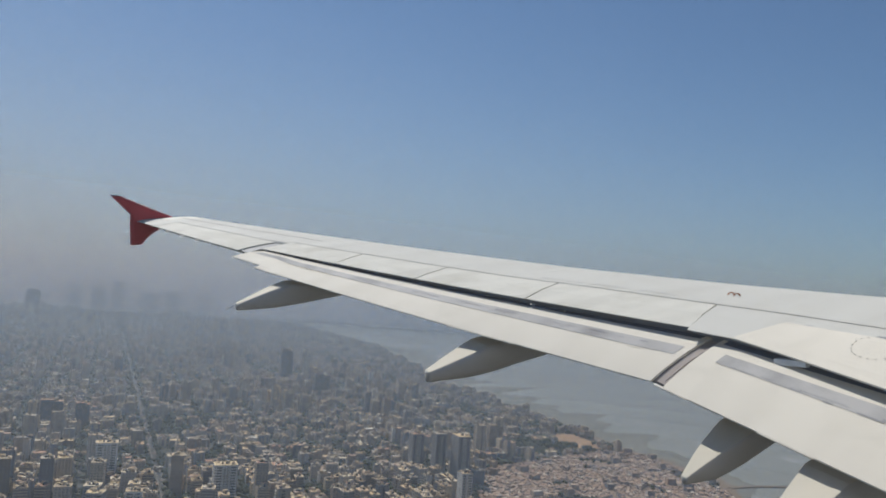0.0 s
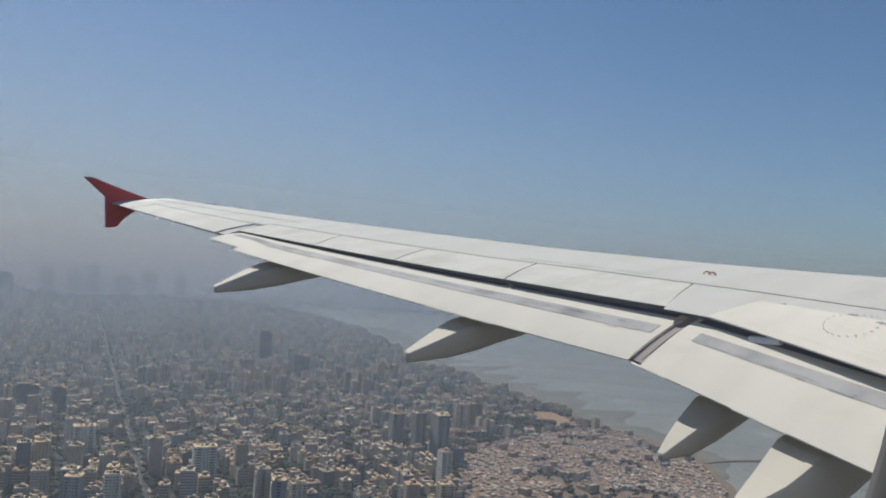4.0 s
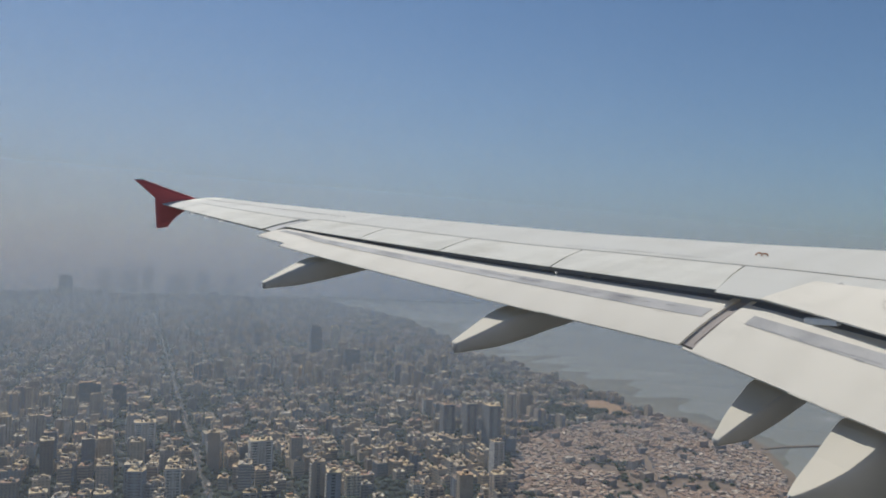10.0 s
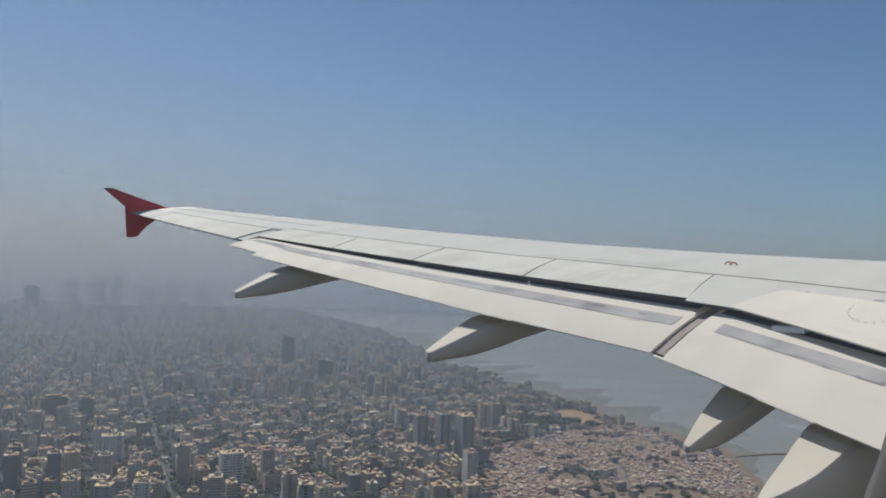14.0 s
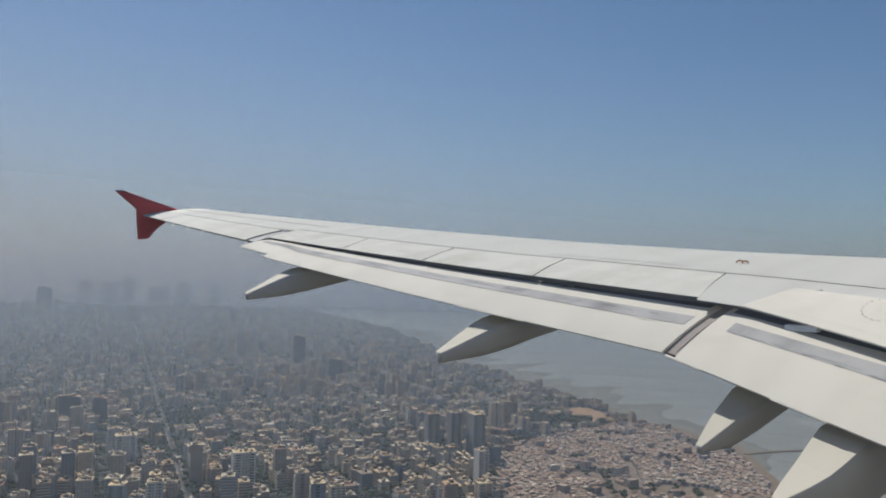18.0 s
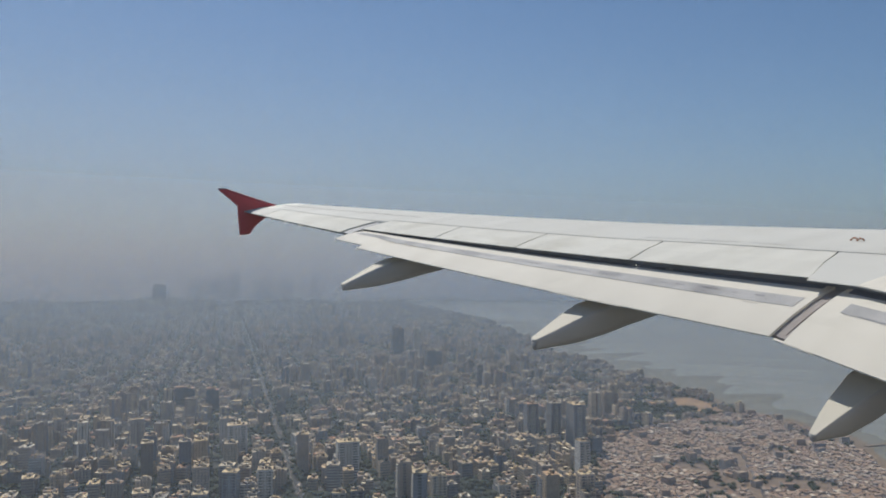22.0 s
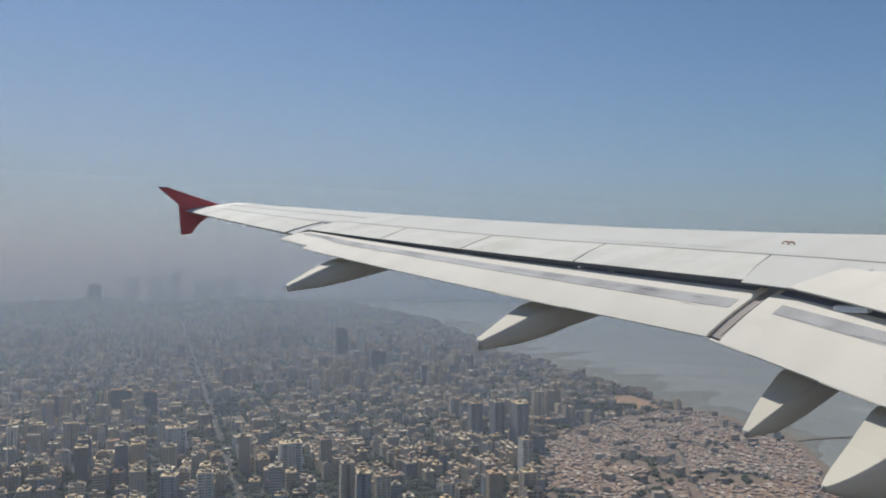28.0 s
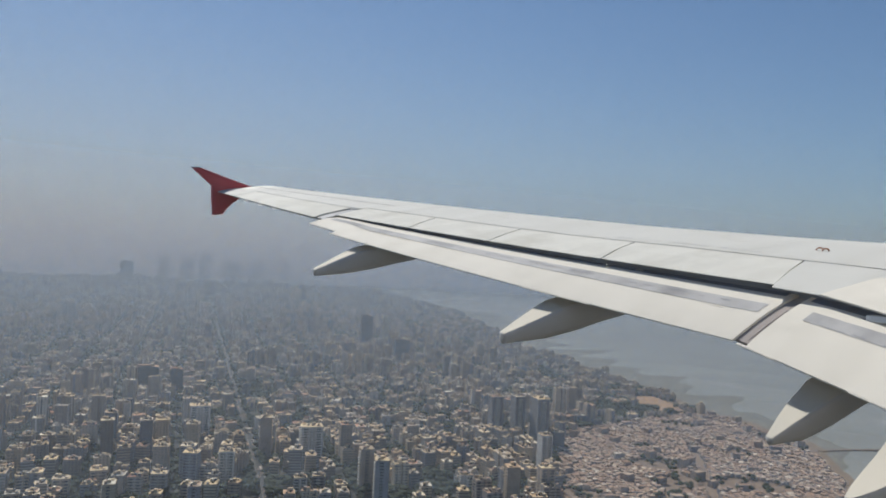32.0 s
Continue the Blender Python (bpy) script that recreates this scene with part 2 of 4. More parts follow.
PAVING = plain("dusty_paving", [(0.3, (0.15, 0.135, 0.115)), (0.7, (0.24, 0.215, 0.18))], 0.3, scale2=0.05, amount2=0.4, dark=(0.14, 0.12, 0.1))
GLAZED = city_wall("glazed_tower", [(0.0, (0.12, 0.14, 0.17)), (1.0, (0.20, 0.215, 0.24))], random_by="object", lean=0.0)
GREYWALL = city_wall("grey_tower_render", [(0.0, (0.27, 0.27, 0.28)), (1.0, (0.36, 0.35, 0.34))], random_by="object", lean=0.0)
PALEWALL = city_wall("white_block_render", [(0.0, (0.66, 0.62, 0.55)), (1.0, (0.78, 0.75, 0.70))], random_by="object", lean=0.0)
CONCRETE = city_wall("roof_concrete", [(0.0, (0.45, 0.35, 0.23)), (0.5, (0.66, 0.52, 0.34)), (1.0, (0.78, 0.66, 0.48))], windows=False, random_by="object")
TANK = plain("tank_plastic", [(0.3, (0.02, 0.02, 0.022)), (0.7, (0.04, 0.04, 0.045))], 0.5, rough=0.5)
PANE = plain("window_glass_dark", [(0.3, (0.06, 0.066, 0.075)), (0.7, (0.10, 0.105, 0.11))], 0.3, rough=0.2)
LEDGE = plain("balcony_render", [(0.3, (0.5, 0.45, 0.37)), (0.7, (0.62, 0.57, 0.48))], 0.3, scale2=0.8)


def sea_material():
    m, nt, p = material("sea_water")
    v = coords(nt)
    c = ramp(nt, noise_tex(nt, v, 0.0025, 5.0), [(0.3, (0.23, 0.225, 0.185)), (0.7, (0.28, 0.272, 0.225))])
    nt.links.new(c, p.inputs["Base Color"])
    p.inputs["Roughness"].default_value = 0.4
    p.inputs["Specular IOR Level"].default_value = 0.45
    b = node(nt, "ShaderNodeBump", Strength=0.5, Distance=0.6)
    nt.links.new(noise_tex(nt, v, 0.12, 4.0), b.inputs["Height"])
    nt.links.new(b.outputs[0], p.inputs["Normal"])
    return m


SEA = sea_material()


def haze_material(name, strength, fall, cool_tint, warm_tint):
    """Haze painted on a thin sheet scattering light both ways; thins out with height."""
    m = bpy.data.materials.new(name)
    m.use_nodes = True
    nt = m.node_tree
    nt.nodes.remove(nt.nodes["Principled BSDF"])
    out = nt.nodes["Material Output"]
    d = nt.nodes.new("ShaderNodeBsdfDiffuse")
    tr = nt.nodes.new("ShaderNodeBsdfTranslucent")
    both = nt.nodes.new("ShaderNodeMixShader")
    both.inputs[0].default_value = 0.5
    clear = nt.nodes.new("ShaderNodeBsdfTransparent")
    alpha = nt.nodes.new("ShaderNodeMixShader")
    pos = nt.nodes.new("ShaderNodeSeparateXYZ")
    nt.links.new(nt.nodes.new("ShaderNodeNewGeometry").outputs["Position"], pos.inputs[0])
    # the haze reaches higher on the sunward side, painting its greyer sky
    sunward = mathn(nt, 'ADD', mathn(nt, 'MULTIPLY', pos.outputs[0], -0.17), mathn(nt, 'MULTIPLY', pos.outputs[1], 0.98))
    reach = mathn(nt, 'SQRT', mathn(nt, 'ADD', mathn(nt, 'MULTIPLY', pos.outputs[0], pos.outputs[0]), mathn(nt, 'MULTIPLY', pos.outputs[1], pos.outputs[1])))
    # warm tint sunward, blue away from it: sky light put into the colour
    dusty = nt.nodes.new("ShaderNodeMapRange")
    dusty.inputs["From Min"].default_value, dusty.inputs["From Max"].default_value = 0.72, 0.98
    nt.links.new(mathn(nt, 'DIVIDE', sunward, reach), dusty.inputs["Value"])
    tint = mix(nt, dusty.outputs["Result"], cool_tint, warm_tint)
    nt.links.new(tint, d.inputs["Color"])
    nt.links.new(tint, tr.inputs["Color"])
    level = mathn(nt, 'MAXIMUM', mathn(nt, 'MULTIPLY_ADD', mathn(nt, 'DIVIDE', sunward, reach), 1.0 * fall, 0.42 * fall), 0.3 * fall)
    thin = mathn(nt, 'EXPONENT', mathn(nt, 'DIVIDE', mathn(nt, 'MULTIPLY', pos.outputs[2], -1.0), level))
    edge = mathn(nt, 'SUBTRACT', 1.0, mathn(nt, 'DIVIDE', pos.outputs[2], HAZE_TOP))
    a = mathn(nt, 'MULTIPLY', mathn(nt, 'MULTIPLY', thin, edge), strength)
    nt.links.new(a, alpha.inputs[0])
    nt.links.new(d.outputs[0], both.inputs[1])
    nt.links.new(tr.outputs[0], both.inputs[2])
    nt.links.new(clear.outputs[0], alpha.inputs[1])
    nt.links.new(both.outputs[0], alpha.inputs[2])
    nt.links.new(alpha.outputs[0], out.inputs[0])
    return m


HAZE_TOP = 2600.0
# Tints paint the haze's light: dim near rings, paler ones towards the horizon.
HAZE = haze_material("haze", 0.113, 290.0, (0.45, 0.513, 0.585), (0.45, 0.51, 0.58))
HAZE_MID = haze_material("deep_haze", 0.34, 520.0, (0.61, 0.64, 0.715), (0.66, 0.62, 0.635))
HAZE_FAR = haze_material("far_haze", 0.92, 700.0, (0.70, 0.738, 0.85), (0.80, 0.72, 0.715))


def pane_material():
    """Scratched, slightly dusty acrylic: almost clear, with a faint veil that catches the sun."""
    m = bpy.data.materials.new("dusty_acrylic")
    m.use_nodes = True
    nt = m.node_tree
    nt.nodes.remove(nt.nodes["Principled BSDF"])
    veil = node(nt, "ShaderNodeBsdfTranslucent", Color=(0.85, 0.87, 0.9, 1))
    clear = nt.nodes.new("ShaderNodeBsdfTransparent")
    both = nt.nodes.new("ShaderNodeMixShader")
    n = noise_tex(nt, coords(nt), 26.0, 4.0)
    nt.links.new(mathn(nt, 'MULTIPLY_ADD', n, 0.012, 0.011), both.inputs[0])
    nt.links.new(clear.outputs[0], both.inputs[1])
    nt.links.new(veil.outputs[0], both.inputs[2])
    nt.links.new(both.outputs[0], nt.nodes["Material Output"].inputs[0])
    return m


ACRYLIC = pane_material()


# ---- building helpers ----
def put(name, bm, mat, parent=None, label="", smooth=False):
    me = bpy.data.meshes.new(name)
    bmesh.ops.recalc_face_normals(bm, faces=bm.faces)
    bm.to_mesh(me)
    bm.free()
    me.materials.append(mat)
    if smooth:
        me.shade_smooth()
    ob = new(name, me)
    ob.parent = parent
    if label:
        tagged(ob, label)
    return ob


def part(name, bm, mat, parent, label="", smooth=False):
    return put(name, bm, mat, parent, label, smooth)


def shape(name, verts, faces, mat, parent=None, label=""):
    me = bpy.data.meshes.new(name)
    me.from_pydata(verts, [], faces)
    me.materials.append(mat)
    me.update()
    ob = new(name, me)
    ob.parent = parent
    if label:
        tagged(ob, label)
    return ob


def loft(rings, cap=True, close=True):
    bm = bmesh.new()
    vs = [[bm.verts.new(p) for p in r] for r in rings]
    n = len(vs[0])
    for a, b in zip(vs, vs[1:]):
        for i in range(n if close else n - 1):
            j = (i + 1) % n
            bm.faces.new((a[i], a[j], b[j], b[i]))
    if cap:
        bm.faces.new(vs[0])
        bm.faces.new(vs[-1])
    return bm


def box(bm, x0, x1, y0, y1, z0, z1):
    v = [bm.verts.new(p) for p in ((x0, y0, z0), (x1, y0, z0), (x1, y1, z0), (x0, y1, z0), (x0, y0, z1), (x1, y0, z1), (x1, y1, z1), (x0, y1, z1))]
    for q in ((3, 2, 1, 0), (4, 5, 6, 7), (0, 1, 5, 4), (1, 2, 6, 5), (2, 3, 7, 6), (3, 0, 4, 7)):
        bm.faces.new([v[i] for i in q])
    return bm


def tube(points, radius, sides=8):
    rings = []
    for i, p in enumerate(points):
        p = Vector(p)
        d = (Vector(points[min(i + 1, len(points) - 1)]) - Vector(points[max(i - 1, 0)])).normalized()
        u = d.orthogonal().normalized()
        w = d.cross(u)
        r = radius[i] if isinstance(radius, (list, tuple)) else radius
        rings.append([p + (u * math.cos(a) + w * math.sin(a)) * r for a in (2 * math.pi * k / sides for k in range(sides))])
    return loft(rings)


def lerp(x, table):
    if x <= table[0][0]:
        return table[0][1]
    for (a, fa), (b, fb) in zip(table, table[1:]):
        if x <= b:
            return fa + (fb - fa) * (x - a) / (b - a)
    return table[-1][1]


# ---- the airliner: axes x forward, y outboard, z up, before it is tilted into its climb ----
airliner = tagged(new("airliner"), "white airliner with red wingtip fence and lowered flaps, in flight", "airplane")
airliner.matrix_world = pose(6.439, -1.483, ALT + 0.793, -1.377, -6.745, 0.145)

TE = [(1.6, 0.0), (6.4, 0.0), (13.4, -2.12), (16.9, -2.86)]
TOP = [(0.0, -0.07), (0.11, 0.0), (0.25, 0.055), (0.395, 0.09), (0.55, 0.125), (0.72, 0.150), (0.84, 0.143), (0.92, 0.109), (0.97, 0.04), (1.0, -0.06)]
LOW = [(0.0, -0.10), (0.2, -0.32), (0.45, -0.50), (0.7, -0.48), (0.9, -0.30), (1.0, -0.06)]


def te(y):
    return lerp(y, TE)


def le(y):
    return 6.07 - (y - 1.98) * 0.514


def chord(y):
    return le(y) - te(y)


def crown(y):
    return 0.02 * min(1.0, max(0.0, (9.6 - y) / 1.2))


def zw(y):
    """Height of the upper skin near the spoilers' edge, bent up towards the tip."""
    return -1.555 + 0.126 * (y - 2) + 0.0344 * (y - 2) ** 2 / 15 + crown(y)


def skin(y, u, table=TOP, up=0.0):
    c = chord(y)
    z = zw(y) + lerp(u, table) * c / 3.4 + up
    # towards the root the trailing panels droop and the nose swells
    z -= (crown(y) + 0.055 * max(0.0, 6.2 - y)) * min(1.0, max(0.0, 1 - (u - 0.09) / 0.17))
    z += 0.022 * max(0.0, 8.0 - y) * min(1.0, max(0.0, (u - 0.45) / 0.4))
    return Vector((te(y) + u * c, y, z))


def steps(a, b, n):
    return [a + (b - a) * i / (n - 1) for i in range(n)]


def section(y, rear):
    up = [skin(y, u) for u in steps(rear, 0.86, 9) + [0.9, 0.94, 0.97, 0.99, 1.0]]
    low = [skin(y, u, LOW) for u in (0.97, 0.9, 0.7, 0.5, 0.3, max(0.2, rear * 0.5))]
    return up + low


HINGE, EDGE = 0.395, 0.11
spans = [(y, HINGE + 0.004) for y in steps(0.6, 13.45, 33)] + [(y, 0.325) for y in steps(13.46, 16.9, 10)]
wing = part("wing", loft([section(y, rear) for y, rear in spans]), WHITE, airliner, "white painted upper wing skin with faint grime", True)
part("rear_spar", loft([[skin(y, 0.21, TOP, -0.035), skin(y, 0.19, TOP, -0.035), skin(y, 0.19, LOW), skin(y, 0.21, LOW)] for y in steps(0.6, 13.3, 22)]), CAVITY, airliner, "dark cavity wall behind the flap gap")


def sag(y, u):
    """The inboard trailing panels reach a little further aft and droop towards the root."""
    return max(0.0, 6.1 - y) / 4.5 * max(0.0, 1 - (u - 0.09) / 0.17)


def slab(name, yb0, yt0, yb1, yt1, ub, ut, mat, label, thick=0.035, lift=0.004, n=7, cuts=5):
    """A thin trailing panel between two chord stations; its ends may lean."""
    rings = []
    for i in range(n):
        s = i / (n - 1)
        yb, yt = yb0 + (yb1 - yb0) * s, yt0 + (yt1 - yt0) * s
        top = []
        for k in range(cuts):
            w = k / (cuts - 1)
            y, u = yb + (yt - yb) * w, ub + (ut - ub) * w
            d = sag(y, u)
            top.append(skin(y, u - 0.07 * d, TOP, lift - 0.05 * d))
        low = [t - Vector((0, 0, 0.008 + thick * k / (cuts - 1))) for k, t in enumerate(top)]
        rings.append(top + low[::-1])
    return part(name, loft(rings), mat, airliner, label)


G = 0.011
CUTS = [(6.70, 7.02), (8.63, 8.91), (10.28, 10.53), (11.71, 12.01), (13.28, 13.42)]
for (b0, t0), (b1, t1) in zip(CUTS, CUTS[1:]):
    slab("spoiler", b0 + G, t0 + G, b1 - G, t1 - G, EDGE, HINGE - 0.004, SPOIL, "off-white spoiler panel, closed, lightly stained")
slab("fixed_panel", 0.9, 0.9, 6.70 - G, 7.02 - G, EDGE - 0.02, HINGE - 0.004, WHITE, "white inboard trailing panel beside the flap joint", n=14, cuts=12)
slab("inner_spoiler", 1.6, 1.6, 6.22, 6.1, EDGE - 0.02, 0.292, FLAPW, "bright white inboard spoiler, closed", 0.03, 0.012, n=12, cuts=12)
slab("aileron", 13.5, 13.6, 16.2, 16.25, 0.0, 0.32, SPOIL, "off-white aileron, level", 0.07)
slab("wing_tip", 16.22, 16.27, 16.9, 16.9, 0.0, 0.32, WHITE, "white wing tip trailing panel", 0.07)
# The last panel's grey paints the shade at the aileron's inner end.
slab("panel_step", 13.3, 13.43, 13.49, 13.59, 0.02, 0.32, STRIP, "filler panel outboard of the spoilers, coloured grey for shade", 0.05, -0.018)


def strip_on_wing(name, rows, width, mat, label, lift=0.003, n=24):
    """A narrow joint line that follows the upper skin through (y, u) points."""
    bm = bmesh.new()
    prev = None
    for i in range(n):
        s = i / (n - 1) * (len(rows) - 1)
        k = min(int(s), len(rows) - 2)
        f = s - k
        y = rows[k][0] + (rows[k + 1][0] - rows[k][0]) * f
        u = rows[k][1] + (rows[k + 1][1] - rows[k][1]) * f
        a = bm.verts.new(skin(y, u, TOP, lift))
        b = bm.verts.new(skin(y, u + width / chord(y), TOP, lift))
        if prev:
            bm.faces.new((prev[0], a, b, prev[1]))
        prev = (a, b)
    return part(name, bm, mat, airliner, label)


strip_on_wing("panel_joint", [(1.9, HINGE), (13.4, HINGE)], 0.022, JOINT, "dark sealant line along the spoiler hinges", 0.0035, 40)
strip_on_wing("panel_joint", [(13.3, 0.58), (16.75, 0.58)], 0.018, JOINT, "dark sealant line on the outer wing", 0.0035)
strip_on_wing("panel_joint", [(13.6, 0.325), (16.3, 0.325)], 0.02, JOINT, "dark aileron hinge line", 0.0035)
for k in range(15):
    if k not in (4, 9):
        y = 7.62 + 0.115 * k
        strip_on_wing("stencil_bar", [(y, 0.455), (y + 0.075, 0.455)], 0.055, STENCIL, "", 0.003, 4)
for y in (9.6, 11.4, 13.0, 14.9):
    strip_on_wing("skin_seam", [(y, 0.42), (y + 0.3, 0.9)], 0.006, STRIP, "fine chordwise skin seam", 0.003, 10)


# flaps
def flap_point(y, v, kind, lift=0.0):
    """v runs from the front edge, tucked under the spoilers, to the trailing edge."""
    if kind == "outer":
        s = (y - 6.52) / (13.21 - 6.52)
        aft = Vector((-0.51 - 1.96 * s, y, -1.36 + 1.39 * s - 0.03 * math.sin(math.pi * s)))
        front = skin(y, EDGE + 0.035, TOP, -0.112 + 0.065 * s)
        if y > 12.51:
            aft.x += 0.13
            aft.z += 0.02
    else:
        s = (6.42 - y)
        aft = Vector((-0.54, y, -1.39 - 0.256 * s))
        front = skin(y, EDGE + 0.015, TOP, -0.088 - 0.022 * s)
    p = front.lerp(aft, v)
    rise = 0.035 * math.sin(math.pi * v) ** 0.8
    p.z += rise + lift
    return p


def flap(name, kind, y0, y1, n, label):
    vs = [0, 0.03, 0.08, 0.16, 0.28, 0.42, 0.58, 0.75, 0.9, 1.0]
    rings = []
    for y in sorted(steps(y0, y1, n) + ([12.50, 12.52] if kind == "outer" else [])):
        top = [flap_point(y, v, kind) for v in vs]
        low = [p - Vector((0, 0, 0.012 + 0.15 * (1 - v) ** 0.8 * (0.4 if i == 0 else 1))) for i, (p, v) in enumerate(zip(top, vs))]
        rings.append(top + low[::-1])
    return part(name, loft(rings), FLAPW, airliner, label)


def flap_strip(kind, y0, y1, v0, v1, mat, label, lift=0.003, n=16, parent=None, name="wear_strip"):
    bm = bmesh.new()
    prev = None
    for y in steps(y0, y1, n):
        row = [bm.verts.new(flap_point(y, v0 + (v1 - v0) * k / 3, kind, lift)) for k in range(4)]
        if prev:
            for k in range(3):
                bm.faces.new((prev[k], row[k], row[k + 1], prev[k + 1]))
        prev = row
    return part(name, bm, mat, parent, label)


outer_flap = flap("outer_flap", "outer", 6.56, 13.2, 22, "white outboard flap, lowered for climb")
inner_flap = flap("inner_flap", "inner", 6.40, 2.0, 14, "white inboard flap, lowered for climb")
flap_strip("outer", 6.64, 13.1, 0.33, 0.52, STRIP, "bare grey strip where the spoilers rest", parent=outer_flap)
flap_strip("inner", 6.2, 2.2, 0.275, 0.44, STRIP, "bare grey strip where the spoiler rests", parent=inner_flap)
# Thin raised strips in flap white stand in for a glint.
for a, b in ((11.3, 12.3), (6.95, 7.1)):
    flap_strip("outer", a, b, 0.55, 0.562, FLAPW, "thin white line painted in for a glint", 0.006, 8, outer_flap, "glint_line")
for kind, a, b, fl in (("outer", 6.8, 13.0, outer_flap), ("inner", 6.2, 2.2, inner_flap)):
    v0 = 0.52 if kind == "outer" else 0.44
    flap_strip(kind, a, b, v0, v0 + 0.007, STRIP, "thin grey line along the strip", 0.0035, 16, fl, "strip_edge")
# Dark strips paint the shade over the flap noses inside the gap.
flap_strip("outer", 6.62, 13.15, 0.0, 0.10, DARK, "dark strip painting the shade on the flap nose", 0.004, 20, outer_flap, "nose_shade")
flap_strip("inner", 6.34, 2.1, 0.0, 0.11, DARK, "dark strip painting the shade on the flap nose", 0.004, 14, inner_flap, "nose_shade")
# scuffs along the edges of the bare strips
wear = random.Random(5)
for kind, lo_y, hi_y, v_edge, fl, count in (("inner", 2.4, 6.0, 0.43, inner_flap, 16), ("outer", 6.9, 12.8, 0.40, outer_flap, 26)):
    for k in range(count):
        a = wear.uniform(lo_y, hi_y)
        v = v_edge + wear.uniform(-0.025, 0.012)
        flap_strip(kind, a, a + wear.uniform(0.04, 0.26), v, v + wear.uniform(0.006, 0.022), SCUFF, "", 0.0055, 5, fl, "scuff_mark")
# small tab beyond the outboard end of the flap and steps in its trailing edge
for y, w in ((8.1, 0.9), (6.1, 0.4), (4.9, 0.5)):
    kind = "outer" if y > 6.5 else "inner"
    bm = bmesh.new()
    p0, p1 = flap_point(y, 1.0, kind), flap_point(y + w, 1.0, kind)
    ring = []
    for p in (p0, p1):
        ring.append([p + Vector((0.02, 0, 0.002)), p + Vector((-0.011, 0, -0.006)), p + Vector((-0.011, 0, -0.014)), p + Vector((0.02, 0, -0.014))])
    part("edge_tab", loft(ring), FLAPW, outer_flap if kind == "outer" else inner_flap, "thin trailing edge tab")

# rubber seal in the joint of the two flaps
seal_rows = [flap_point(6.46, v, "outer", -0.028) for v in (0.02, 0.2, 0.4, 0.6, 0.8, 0.92)]
part("flap_seal", tube(seal_rows, [0.012, 0.017, 0.018, 0.018, 0.015, 0.008], 8), SEAL, airliner, "dark weathered rubber seal between the flaps", True)
rows = []
for v in (0.0, 0.1, 0.2, 0.35, 0.5, 0.65, 0.8, 0.92):
    a, c = flap_point(6.63, v, "outer", -0.022), flap_point(6.30, v, "inner", -0.022)
    rows.append([a, a.lerp(c, 0.35) - Vector((0, 0, 0.014)), a.lerp(c, 0.65) - Vector((0, 0, 0.014)), c, c - Vector((0, 0, 0.04)), a - Vector((0, 0, 0.04))])
part("joint_plate", loft(rows), SEAL, airliner, "brownish grey plate in the joint of the flaps")


# flap track fairings
def fairing(label, y, top, low, width, lean=0.0):
    """A canoe with a flat pale top and rounded grey belly, drooped tail; tables by x."""
    x0 = top[0][0]
    xs = [x0, x0 + 0.03, x0 + 0.1, x0 + 0.22, x0 + 0.38, x0 + 0.56, x0 + 0.76, x0 + 1.0, x0 + 1.3, x0 + 1.7, x0 + 2.2, x0 + 2.7, x0 + 3.1]
    rings, deck = [], []
    for x in xs:
        w, zt, zl = lerp(x - x0, width), lerp(x, top), lerp(x, low)
        cy = y + lean * (x - x0)
        d = zt - zl
        ring = [(x, cy - w * 0.9, zt - 0.42 * w), (x, cy + w * 0.92, zt), (x, cy + w, zt - 0.12 * d), (x, cy + w * 0.98, zt - 0.45 * d), (x, cy + w * 0.8, zt - 0.78 * d),
                (x, cy + w * 0.4, zl + 0.02 * d), (x, cy, zl), (x, cy - w * 0.4, zl + 0.02 * d), (x, cy - w * 0.8, zt - 0.78 * d), (x, cy - w * 0.98, zt - 0.45 * d), (x, cy - w, zt - 0.2 * d - 0.2 * w)]
        rings.append([Vector(p) for p in ring])
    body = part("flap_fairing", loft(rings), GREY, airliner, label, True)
    bm = bmesh.new()
    prev = None
    for x, r in zip(xs, rings):
        a, b = bm.verts.new(r[0] + Vector((0, 0, 0.003))), bm.verts.new(r[1] + Vector((0, 0, 0.003)))
        if prev:
            bm.faces.new((prev[0], a, b, prev[1]))
        prev = (a, b)
    # The flat top is a little paler and warmer than the belly.
    part("top_panel", bm, FTOP, body, "cream top face")
    return body


f_out = fairing("long grey flap track fairing with a cream top", 11.95,
                [(-2.75, -0.61), (-2.3, -0.435), (-2.05, -0.345), (-1.8, -0.33), (-0.5, -0.31), (0.4, -0.30)],
                [(-2.75, -0.71), (-2.26, -0.72), (-1.83, -0.69), (-1.18, -0.61), (0.4, -0.5)],
                [(0, 0.04), (0.42, 0.095), (0.75, 0.14), (1.2, 0.16), (2.5, 0.15), (3.1, 0.05)])
f_mid = fairing("long grey flap track fairing with a cream top", 8.65,
                [(-1.78, -1.32), (-1.14, -1.085), (-0.94, -1.03), (-0.7, -1.02), (0.2, -1.0), (1.3, -0.97)],
                [(-1.78, -1.45), (-1.25, -1.465), (-0.84, -1.435), (-0.42, -1.37), (0.0, -1.33), (1.3, -1.15)],
                [(0, 0.045), (0.3, 0.105), (0.6, 0.155), (0.85, 0.18), (1.5, 0.18), (2.5, 0.17), (3.1, 0.05)])
